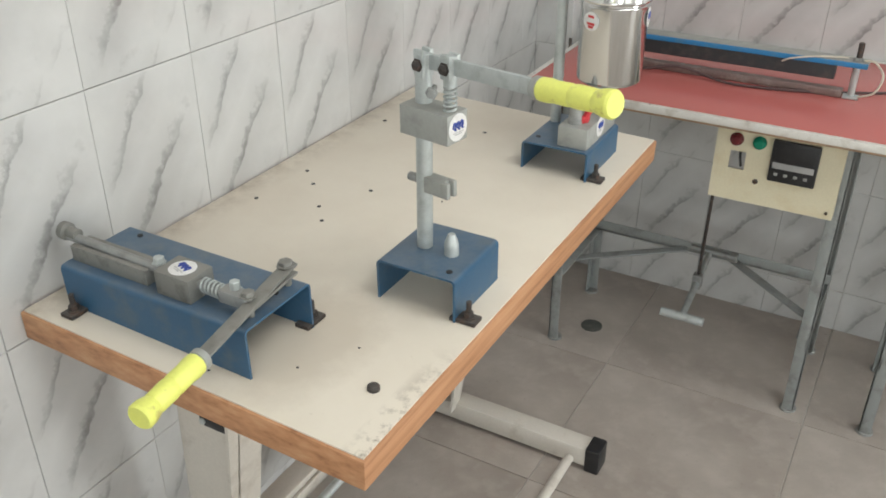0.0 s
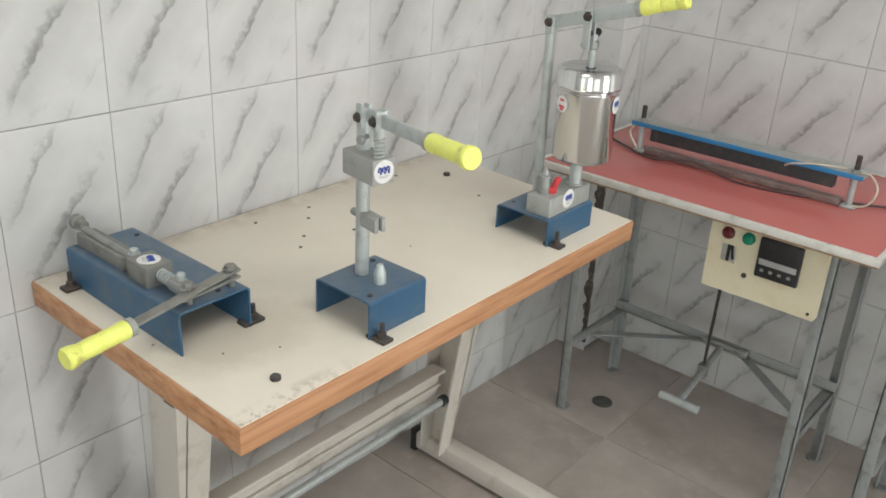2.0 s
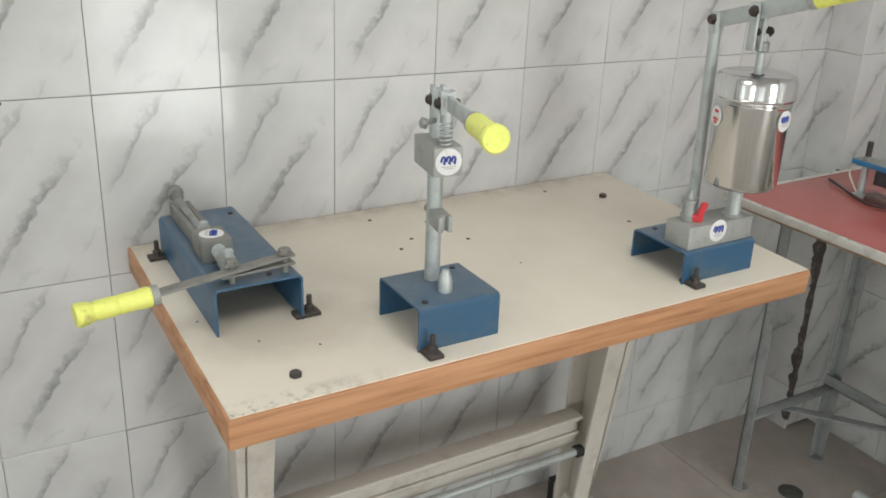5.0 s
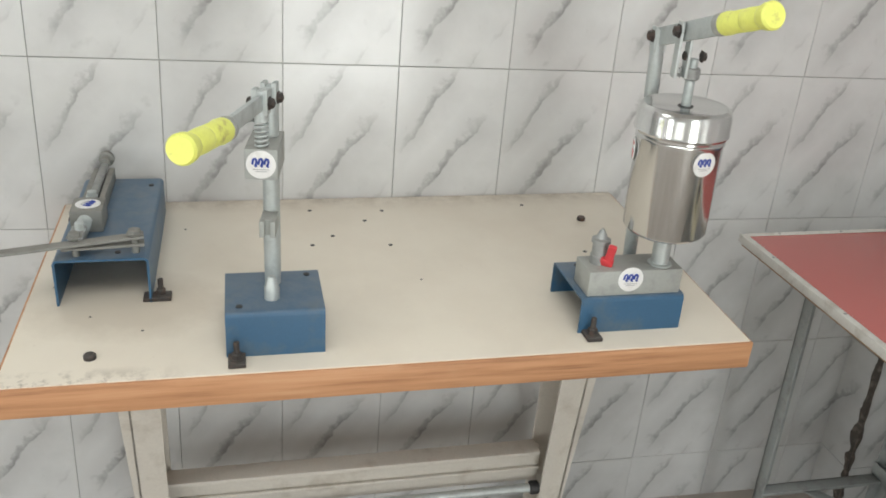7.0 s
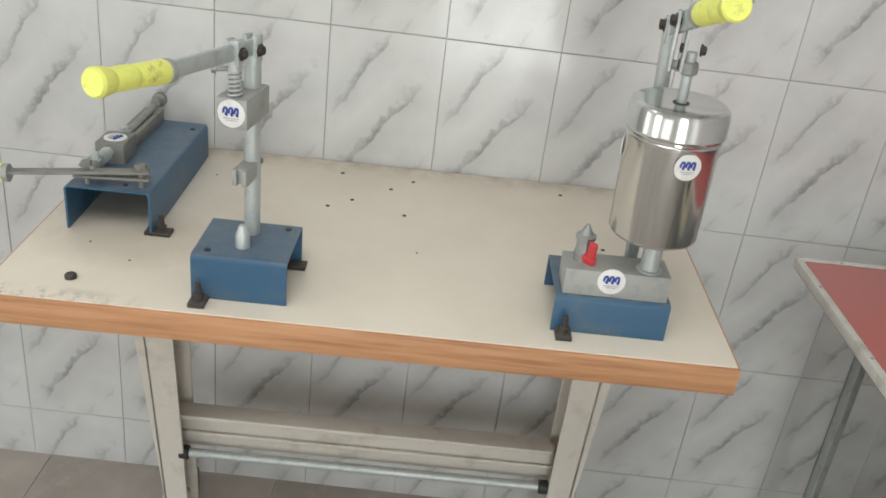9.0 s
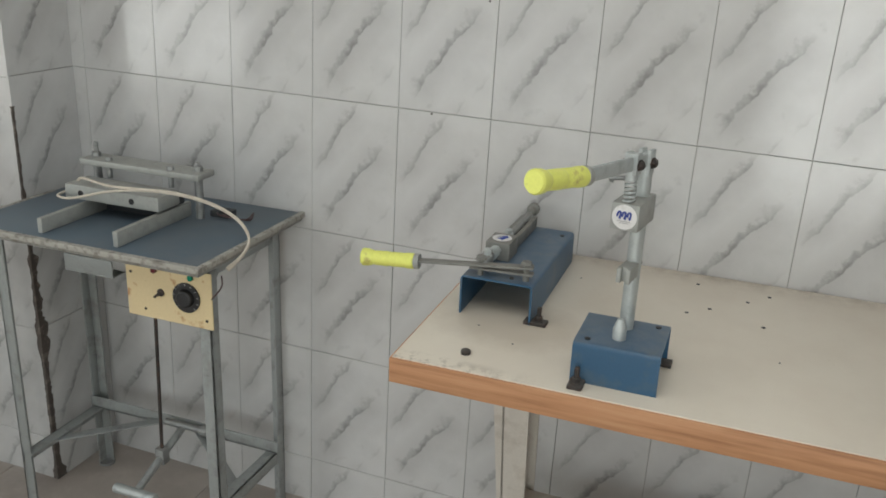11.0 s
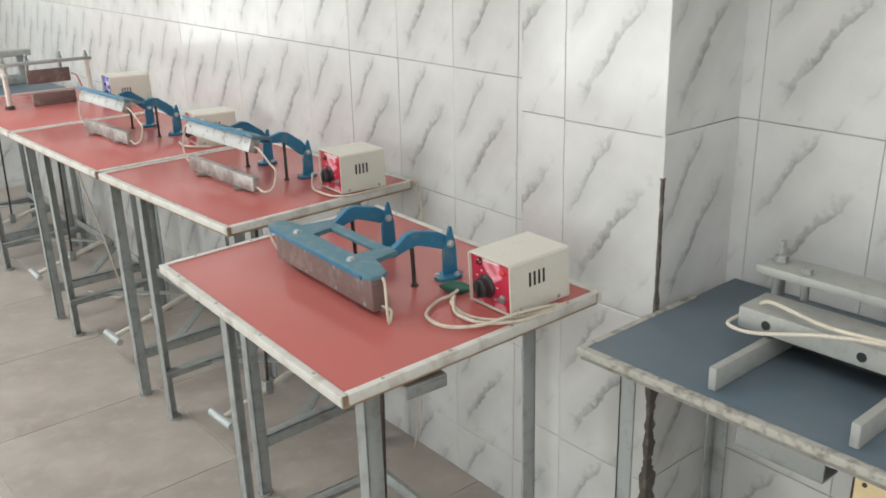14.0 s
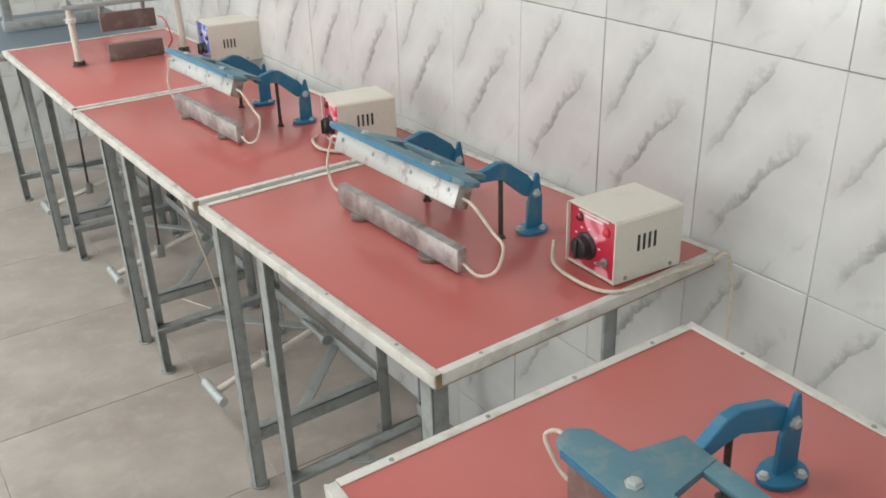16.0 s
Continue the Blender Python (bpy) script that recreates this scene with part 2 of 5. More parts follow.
def bench_material():
    """Cream laminate, worn through and scuffed dark at its front corner, with old glue marks."""
    m, nt, b = material("cream_laminate", (0.72, 0.65, 0.55), 0.42)
    v = coords(nt)
    n1, n2, n3 = noise_out(nt, v, 4, 6, 0.65), noise_out(nt, v, 70, 4, 0.7), noise_out(nt, v, 28, 6, 0.7)
    base = mix(nt, ramp(nt, n1, [(0.42, (0, 0, 0)), (0.8, (0.45,) * 3)]), (0.74, 0.675, 0.575), (0.58, 0.50, 0.41))
    base = mix(nt, ramp(nt, n2, [(0.66, (0, 0, 0)), (0.8, (0.35,) * 3)]), base, (0.45, 0.38, 0.3))
    sep = nt.nodes.new("ShaderNodeSeparateXYZ")
    nt.links.new(v, sep.inputs[0])
    # worn strip along the front edge, strongest near one corner
    fx = clamp01(nt, maths(nt, "DIVIDE", maths(nt, "SUBTRACT", sep.outputs[0], 0.238), 0.03))
    fy = clamp01(nt, maths(nt, "DIVIDE", maths(nt, "SUBTRACT", -0.27, sep.outputs[1]), 0.16))
    wear = maths(nt, "MULTIPLY", maths(nt, "MULTIPLY", fx, fy), ramp(nt, n3, [(0.46, (0, 0, 0)), (0.6, (1, 1, 1))]))
    base = mix(nt, wear, base, (0.16, 0.12, 0.085))
    # brown dust on the back strip and round the left end
    back = clamp01(nt, maths(nt, "DIVIDE", maths(nt, "SUBTRACT", -0.215, sep.outputs[0]), 0.05))
    end = clamp01(nt, maths(nt, "DIVIDE", maths(nt, "SUBTRACT", -0.36, sep.outputs[1]), 0.1))
    dust = maths(nt, "MULTIPLY", maths(nt, "MAXIMUM", back, maths(nt, "MULTIPLY", end, back)), ramp(nt, n3, [(0.35, (0, 0, 0)), (0.7, (0.8,) * 3)]))
    base = mix(nt, dust, base, (0.40, 0.33, 0.26))
    # a browner oval in front of the clamp, its rim broken by noise
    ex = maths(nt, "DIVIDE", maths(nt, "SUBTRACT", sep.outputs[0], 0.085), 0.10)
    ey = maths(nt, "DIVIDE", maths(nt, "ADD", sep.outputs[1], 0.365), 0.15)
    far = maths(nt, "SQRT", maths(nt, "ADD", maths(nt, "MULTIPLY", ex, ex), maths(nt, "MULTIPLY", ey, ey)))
    brown_patch = clamp01(nt, maths(nt, "MULTIPLY", maths(nt, "SUBTRACT", maths(nt, "ADD", 0.75, maths(nt, "MULTIPLY", n3, 0.6)), far), 2.2))
    base = mix(nt, maths(nt, "MULTIPLY", brown_patch, 0.5), base, (0.50, 0.43, 0.345))
    nt.links.new(base, b.inputs["Base Color"])
    nt.links.new(ramp(nt, n1, [(0.3, (0.36,) * 3), (0.75, (0.58,) * 3)]), b.inputs["Roughness"])
    bump(nt, b, n2, 0.04, 0.0004)
    return m


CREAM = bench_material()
RED = laminate("red_laminate", (0.49, 0.135, 0.122), (0.465, 0.145, 0.132), 0.22, 0.4, 0.05)
SLATE = laminate("blue_grey_laminate", (0.092, 0.128, 0.162), (0.2, 0.2, 0.195), 0.42, 0.6)
BLUE = worn("blue_paint", (0.030, 0.098, 0.185), (0.075, 0.12, 0.165), 0.38, scale=25, dust=0.28)
TEAL = worn("teal_blue_paint", (0.022, 0.155, 0.28), (0.10, 0.2, 0.25), 0.5, scale=30, amount=(0.55, 0.75))
TEALDUST = worn("dusty_teal_paint", (0.10, 0.21, 0.265), (0.2, 0.26, 0.27), 0.6, scale=40)
SIGNBLUE = worn("bright_blue_paint", (0.02, 0.19, 0.42), (0.06, 0.2, 0.34), 0.45, scale=40)
ZINC = worn("zinc_steel", (0.52, 0.555, 0.55), (0.42, 0.45, 0.445), 0.42, 0.5, scale=45, rough_to=0.6)
CLAMPGREY = worn("dusty_dark_steel", (0.235, 0.235, 0.22), (0.15, 0.145, 0.135), 0.62, 0.3, scale=50, dust=0.5)
DRAINGREY = worn("dark_drain_iron", (0.085, 0.09, 0.082), (0.13, 0.125, 0.11), 0.7, 0.2, scale=60)
STEEL = worn("dull_steel", (0.34, 0.35, 0.345), (0.24, 0.24, 0.235), 0.5, 0.5, scale=40, dust=0.4)
CASTGREY = worn("grey_cast_metal", (0.38, 0.39, 0.37), (0.31, 0.315, 0.30), 0.6, 0.25, scale=45, dust=0.35)
BRIGHT, _, _b = material("polished_stainless", (0.66, 0.66, 0.655), 0.15, 1.0)
_nt = BRIGHT.node_tree
bump(_nt, _b, noise_out(_nt, coords(_nt, (1, 1, 0.15)), 55, 3, 0.5), 0.07, 0.002)
LEGGREY = worn("grey_leg_paint", (0.33, 0.35, 0.345), (0.20, 0.195, 0.185), 0.5, 0.2, scale=28, amount=(0.5, 0.78))
LEGCREAM = worn("cream_leg_paint", (0.62, 0.58, 0.52), (0.42, 0.37, 0.31), 0.5, scale=14, amount=(0.55, 0.8))
PANELCREAM = worn("cream_panel", (0.74, 0.68, 0.5), (0.68, 0.58, 0.38), 0.45, scale=14, amount=(0.5, 0.8))
RUSTCREAM = worn("rusty_cream_panel", (0.72, 0.58, 0.34), (0.42, 0.17, 0.05), 0.5, scale=22, amount=(0.60, 0.70))
BOXCREAM = worn("cream_box_paint", (0.66, 0.63, 0.56), (0.55, 0.5, 0.43), 0.45, scale=12, amount=(0.55, 0.8))
EDGEAL = worn("aluminium_edging", (0.66, 0.64, 0.60), (0.46, 0.42, 0.37), 0.5, 0.15, scale=25)
GREYEDGE = worn("worn_grey_edge", (0.27, 0.265, 0.245), (0.15, 0.125, 0.10), 0.75, scale=40)
EDGEWORN = worn("pale_worn_edge", (0.40, 0.385, 0.345), (0.19, 0.175, 0.15), 0.75, scale=55, amount=(0.48, 0.66))
PLYEDGE = worn("plywood_edge", (0.36, 0.24, 0.15), (0.24, 0.16, 0.1), 0.8, scale=30)
DARKRUST = worn("dark_rusty_iron", (0.055, 0.048, 0.045), (0.12, 0.07, 0.05), 0.7, 0.3, scale=80, dust=0.22)
BLACK = worn("black_plastic", (0.018, 0.018, 0.02), (0.03, 0.03, 0.032), 0.42, scale=50)
BARBROWN = worn("brown_tape_bar", (0.19, 0.13, 0.118), (0.30, 0.25, 0.23), 0.5, 0.2, scale=35, amount=(0.5, 0.75))
JAWMIX = worn("tarnished_bar", (0.48, 0.47, 0.46), (0.17, 0.12, 0.105), 0.42, 0.45, scale=24, amount=(0.40, 0.74))
BARSILVER = worn("scuffed_aluminium_bar", (0.45, 0.45, 0.44), (0.25, 0.2, 0.19), 0.42, 0.55, scale=40, amount=(0.55, 0.68))
DARKBAR = worn("dark_heater_bar", (0.045, 0.05, 0.055), (0.085, 0.08, 0.075), 0.55, 0.2, scale=40)
YELLOW = worn("yellow_grip_plastic", (0.83, 0.86, 0.2), (0.5, 0.44, 0.14), 0.45, scale=48, amount=(0.6, 0.74))
CABLE = worn("cream_cable", (0.62, 0.56, 0.47), (0.48, 0.42, 0.35), 0.6, scale=60)
DARKCABLE = worn("dark_cable", (0.09, 0.05, 0.05), (0.05, 0.04, 0.04), 0.6, scale=60)
PAPER = worn("white_sticker", (0.78, 0.77, 0.76), (0.7, 0.68, 0.66), 0.5, scale=80)
INK = worn("blue_ink", (0.03, 0.06, 0.3), (0.04, 0.07, 0.32), 0.5)
REDPLASTIC = worn("red_plastic", (0.62, 0.05, 0.06), (0.5, 0.05, 0.06), 0.4)
GREENLAMP = worn("green_lens", (0.0, 0.22, 0.13), (0.0, 0.17, 0.1), 0.25)
REDLAMP = worn("dark_red_lens", (0.13, 0.015, 0.02), (0.09, 0.01, 0.02), 0.25)
DARKGREEN = worn("green_plug_plastic", (0.02, 0.1, 0.065), (0.03, 0.09, 0.06), 0.45)
GREYMARK = worn("grey_marking", (0.4, 0.4, 0.4), (0.35, 0.35, 0.35), 0.5)
SAND = worn("primer_brown", (0.42, 0.3, 0.19), (0.3, 0.22, 0.15), 0.8)


def face_print(name, base, streak):
    """A printed control face with sweeping pale streaks."""
    m, nt, b = material(name, base, 0.35)
    v = coords(nt, (1, 1, 1), (0.5, 0, 0))
    w = node(nt, "ShaderNodeTexWave", Scale=11.0, Distortion=11.0, Detail=1.5)
    nt.links.new(v, w.inputs["Vector"])
    f = ramp(nt, w.outputs["Fac"], [(0.84, (0, 0, 0)), (0.98, (0.8,) * 3)])
    nt.links.new(mix(nt, f, base, streak), b.inputs["Base Color"])
    return m


REDFACE = face_print("red_control_face", (0.46, 0.018, 0.05), (0.84, 0.36, 0.43))
BLUEFACE = face_print("blue_control_face", (0.05, 0.09, 0.42), (0.55, 0.62, 0.85))

# ---- mesh helpers ----


def thing(name, loc, label, category, group="", turn=0.0, kind=""):
    ob = new(name)
    ob.matrix_world = pose(*loc, 0, 0, turn)
    ob.empty_display_size = 0.05
    return tagged(ob, label, category, group, kind)


def part(name, bm, mat, parent, label="", smooth=True):
    me = bpy.data.meshes.new(name)
    bmesh.ops.recalc_face_normals(bm, faces=bm.faces)
    bm.to_mesh(me)
    bm.free()
    me.materials.append(mat)
    if smooth:
        for p in me.polygons:
            p.use_smooth = True
        me.set_sharp_from_angle(angle=radians(32))
    ob = new(name, me)
    if parent is not None:
        ob.parent = parent
    return tagged(ob, label)


def bm_new():
    return bmesh.new()


def put(bm, other, m=None):
    """Adds bmesh other, moved by m, to bm."""
    if m is not None:
        bmesh.ops.transform(other, matrix=m, verts=other.verts)
    me = bpy.data.meshes.new("tmp")
    other.to_mesh(me)
    other.free()
    bm.from_mesh(me)
    bpy.data.meshes.remove(me)
    return bm


def box(bm, x0, x1, y0, y1, z0, z1, bevel=0.0015, m=None, seg=2):
    t = bmesh.new()
    bmesh.ops.create_cube(t, size=1)
    for v in t.verts:
        v.co = Vector(((x0 + x1) / 2 + v.co.x * (x1 - x0), (y0 + y1) / 2 + v.co.y * (y1 - y0), (z0 + z1) / 2 + v.co.z * (z1 - z0)))
    if bevel:
        b = min(bevel, 0.45 * min(x1 - x0, y1 - y0, z1 - z0))
        bmesh.ops.bevel(t, geom=t.edges[:], offset=b, segments=seg, profile=0.5, affect="EDGES")
    return put(bm, t, m)


def axis_matrix(p0, p1):
    d = Vector(p1) - Vector(p0)
    return Matrix.Translation(p0) @ d.to_track_quat("Z", "Y").to_matrix().to_4x4(), d.length


def lathe(bm, p0, p1, profile, seg=24):
    """profile: (distance along p0 to p1 in metres, radius)."""
    m, _ = axis_matrix(p0, p1)
    t = bmesh.new()
    rings = []
    for h, r in profile:
        rings.append([t.verts.new((r * math.cos(2 * math.pi * i / seg), r * math.sin(2 * math.pi * i / seg), h)) for i in range(seg)] if r > 1e-6 else [t.verts.new((0, 0, h))])
    for a, b in zip(rings, rings[1:]):
        for i in range(seg):
            j = (i + 1) % seg
            if len(a) == 1 and len(b) == 1:
                continue
            if len(a) == 1:
                t.faces.new((a[0], b[i], b[j]))
            elif len(b) == 1:
                t.faces.new((a[i], a[j], b[0]))
            else:
                t.faces.new((a[i], a[j], b[j], b[i]))
    for ring, flip in ((rings[0], True), (rings[-1], False)):
        if len(ring) > 1:
            t.faces.new(ring[::-1] if flip else ring)
    return put(bm, t, m)


def rod(bm, p0, p1, r, seg=16, bevel=0.001):
    n = (Vector(p1) - Vector(p0)).length
    b = min(bevel, r * 0.4, n * 0.3)
    return lathe(bm, p0, p1, [(0, r - b), (b, r), (n - b, r), (n, r - b)], seg)


def bar(bm, p0, p1, wide, high, up=(0, 0, 1), bevel=0.001):
    """A flat bar from p0 to p1: wide across, high along up."""
    a, b = Vector(p0), Vector(p1)
    d = (b - a).normalized()
    s = d.cross(Vector(up)).normalized()
    u = s.cross(d)
    m = Matrix(((d.x, s.x, u.x, a.x), (d.y, s.y, u.y, a.y), (d.z, s.z, u.z, a.z), (0, 0, 0, 1)))
    return box(bm, 0, (b - a).length, -wide / 2, wide / 2, -high / 2, high / 2, bevel, m)


def smooth_path(pts, steps=8):
    p = [Vector(q) for q in pts]
    p = [2 * p[0] - p[1]] + p + [2 * p[-1] - p[-2]]
    out = []
    for i in range(1, len(p) - 2):
        for k in range(steps):
            t = k / steps
            a, b, c, d = p[i - 1:i + 3]
            out.append(0.5 * (2 * b + (c - a) * t + (2 * a - 5 * b + 4 * c - d) * t * t + (3 * b - a - 3 * c + d) * t ** 3))
    out.append(p[-2])
    return out


def tube(bm, pts, r, seg=8, steps=8):
    path = smooth_path(pts, steps) if steps else [Vector(q) for q in pts]
    rings = []
    n = Vector((0.31, 0.2, 0.93)).normalized()
    for i, q in enumerate(path):
        d = (path[min(i + 1, len(path) - 1)] - path[max(i - 1, 0)]).normalized()
        n = n - d * n.dot(d)
        if n.length < 1e-4:
            n = d.orthogonal()
        n.normalize()
        s = d.cross(n)
        rings.append([bm.verts.new(q + r * (n * math.cos(2 * math.pi * k / seg) + s * math.sin(2 * math.pi * k / seg))) for k in range(seg)])
    for a, b in zip(rings, rings[1:]):
        for k in range(seg):
            j = (k + 1) % seg
            bm.faces.new((a[k], a[j], b[j], b[k]))
    bm.faces.new(rings[0][::-1])
    bm.faces.new(rings[-1])
    return bm


def spring(bm, p0, p1, r, turns, wire=0.0016):
    m, n = axis_matrix(p0, p1)
    pts = [m @ Vector((r * math.cos(2 * math.pi * i / 12), r * math.sin(2 * math.pi * i / 12), n * i / (12 * turns))) for i in range(12 * turns + 1)]
    return tube(bm, pts, wire, 6, 0)


def prism(bm, outline, lo, hi, axis="z", bevel=0.0, m=None):
    """An outline extruded along an axis: z takes (x, y), y takes (x, z), x takes (y, z)."""
    t = bmesh.new()

    def at(a, b, c):
        return (a, b, c) if axis == "z" else (a, c, b) if axis == "y" else (c, a, b)
    low = [t.verts.new(at(a, b, lo)) for a, b in outline]
    top = [t.verts.new(at(a, b, hi)) for a, b in outline]
    n = len(outline)
    t.faces.new(low[::-1])
    t.faces.new(top)
    for i in range(n):
        t.faces.new((low[i], low[(i + 1) % n], top[(i + 1) % n], top[i]))
    if bevel:
        bmesh.ops.bevel(t, geom=t.edges[:], offset=bevel, segments=2, profile=0.5, affect="EDGES")
    return put(bm, t, m)


def bolt(bm, p, r=0.006, h=0.005, up=(0, 0, 1), shank=0.0):
    """A hexagon head, with a bit of shank above if asked."""
    u = Vector(up)
    p = Vector(p)
    lathe(bm, p, p + u, [(0, r * 1.35), (0.0012, r * 1.35), (0.0014, r), (h, r), (h + 0.001, r * 0.8)], 6)
    if shank:
        rod(bm, p + u * h, p + u * (h + shank), r * 0.55, 10)
    return bm

# ---- structure ----


def slab(name, x0, x1, y0, y1, z0, z1, mat, label, category):
    ob = part(name, box(bm_new(), x0, x1, y0, y1, z0, z1, 0), mat, None)
    return tagged(ob, label, category, kind="structure")


GAP = 0.005   # the grout lies this far behind the tiles' faces
wall_a = slab("wall_west", -0.15, -GAP, -0.735, YB + 0.15, 0, ZC, GROUT, "wall clad in white tiles with grey diagonal marble veins", "wall")
wall_c = slab("wall_west_far", -0.15, -GAP, YD - 0.15, -0.735, 0, ZC, GROUT, "long wall clad in glossy white grey-veined tiles", "wall")
wall_b = slab("wall_north", -GAP, XF + 0.15, YB + GAP, YB + 0.15, -0.1, ZC, GROUT, "end wall clad in white grey-veined marble tiles", "wall")


def south_wall():
    """The far end wall, with its window."""
    x0, x1, z0, z1 = SOUTH
    bm = bm_new()
    for a0, a1, c0, c1 in ((-GAP, x0, -0.1, ZC), (x1, XF + 0.15, -0.1, ZC), (x0, x1, -0.1, z0), (x0, x1, z1, ZC)):
        box(bm, a0, a1, YD - 0.15, YD - GAP, c0, c1, 0)
    return tagged(part("wall_south", bm, GROUT, None), "far end wall clad in white grey-veined tiles", "wall", kind="structure")


wall_d = south_wall()
pillar_a = slab("pillar_middle", -GAP, 0.195 - GAP, -0.735, -0.435 - GAP, 0, ZC, GROUT, "tiled pillar standing out of the wall, corner grout broken away", "pillar")
pillar_b = slab("pillar_corner", -GAP, 0.105 - GAP, 2.285 + GAP, YB + GAP, 0, ZC, GROUT, "tiled corner pillar with broken grout along its edge", "pillar")


def far_wall():
    """The wall behind the camera, with its doorway and windows."""
    bm = bm_new()
    holes = sorted([DOOR] + WINDOWS)
    y = YD
    for y0, y1, z0, z1 in holes:
        box(bm, XF, XF + 0.15, y, y0, -0.1, ZC, 0)
        if z0 > 0:
            box(bm, XF, XF + 0.15, y0, y1, -0.1, z0, 0)
        box(bm, XF, XF + 0.15, y0, y1, z1, ZC, 0)
        y = y1
    box(bm, XF, XF + 0.15, y, YB, -0.1, ZC, 0)
    return tagged(part("wall_east", bm, PLASTER, None), "plain painted wall with a doorway and two windows", "wall", kind="structure")


far_wall()


def ceiling():
    """The ceiling, with the two openings added for lamps from above."""
    bm = bm_new()
    X0, X1, z0, z1 = -0.15, XF + 0.15, ZC, ZC + 0.12
    y = YD - 0.15
    for x0, x1, y0, y1 in sorted(ADDED_ROOF_OPENINGS, key=lambda r: r[2]):
        box(bm, X0, X1, y, y0, z0, z1, 0)
        box(bm, X0, x0, y0, y1, z0, z1, 0)
        box(bm, x1, X1, y0, y1, z0, z1, 0)
        y = y1
    box(bm, X0, X1, y, YB + 0.15, z0, z1, 0)
    return tagged(part("ceiling", bm, PLASTER, None), "plain white painted ceiling with two added openings", "ceiling", kind="structure")


ceiling()
FLOOR_FALL = 0.018


def floor_z(y):
    """The floor falls gently towards the drain."""
    return 0.032 - FLOOR_FALL * y


floor = slab("floor", -0.15, XF + 0.15, YD - 0.15, YB + 0.15, -0.12, -0.003, GROUT, "worn brown-grey stone tile floor with thin joints", "floor")
floor.matrix_world = Matrix.Translation((0, 0, 0.032)) @ Matrix.Rotation(-math.atan(FLOOR_FALL), 4, "X")
slab("ground", XF + 0.15, XF + 30, -25, 25, -0.2, -0.05, PLASTER, "pale paved yard outside the doorway", "ground")

_cut = {}


def tile_mesh(u0, u1, v0, v1):
    """One tile of 0.2 by 0.3 m, cut to u0..u1 and v0..v1, with eased edges."""
    key = tuple(round(q, 3) for q in (u0, u1, v0, v1))
    if key not in _cut:
        g, e, k = 0.0006, 0.0010, 0.0006
        a0, a1, b0, b1 = u0 + 0.0004, u1 - 0.0004, v0 + g, v1 - g
        vs = [(x, 0.006, z) for x, z in ((a0, b0), (a1, b0), (a1, b1), (a0, b1))]
        vs += [(x, e, z) for x, z in ((a0, b0), (a1, b0), (a1, b1), (a0, b1))]
        vs += [(x, 0, z) for x, z in ((a0 + k, b0 + e), (a1 - k, b0 + e), (a1 - k, b1 - e), (a0 + k, b1 - e))]
        fs = [(8, 9, 10, 11)] + [(i, (i + 1) % 4, 4 + (i + 1) % 4, 4 + i) for i in range(4)] + [(4 + i, 4 + (i + 1) % 4, 8 + (i + 1) % 4, 8 + i) for i in range(4)]
        me = bpy.data.meshes.new("tile")
        me.from_pydata(vs, [], fs)
        me.materials.append(TILE)
        _cut[key] = me
    return _cut[key]


def tiled(wall, m, u0, u1, uj, zj, top=2.24, fall=0.0, stepped=False, hole=None):
    """Tiles on a wall: m carries (along, out, up) to the world; joints at uj + 0.2 k and zj + 0.3 k.
    fall: how far the courses drop for each metre; stepped: course by column, for narrow faces with outer corners."""
    eps = 0.004
    if fall and not stepped:
        m = m @ Matrix.Translation((0, 0, zj)) @ Matrix.Rotation(fall, 4, "Y") @ Matrix.Translation((0, 0, -zj))
    i0, i1 = math.floor((u0 - uj) / 0.2 + eps), math.ceil((u1 - uj) / 0.2 - eps)
    j0, j1 = math.floor((0 - zj) / 0.3 + eps), math.ceil((top - zj) / 0.3 - eps)
    for i in range(i0, i1):
        for j in range(j0, j1):
            a, z = uj + 0.2 * i, zj + 0.3 * j
            c0, c1, d0, d1 = max(0, u0 - a), min(0.2, u1 - a), max(0, -z - (0.05 if fall else 0)), 0.3
            if stepped:
                z -= fall * (a + (c0 + c1) / 2)
            if c1 - c0 < 0.006 or d1 - d0 < 0.006:
                continue
            if hole and hole[0] < a + 0.1 < hole[1] and hole[2] < z + 0.15 < hole[3]:
                continue
            ob = new("tile", tile_mesh(c0, c1, d0, d1))
            ob.parent = wall
            jig = pose(0, random.uniform(-0.0004, 0.0004), 0, random.uniform(-0.12, 0.12), 0, random.uniform(-0.12, 0.12))
            ob.matrix_world = m @ Matrix.Translation((a, 0, z)) @ jig


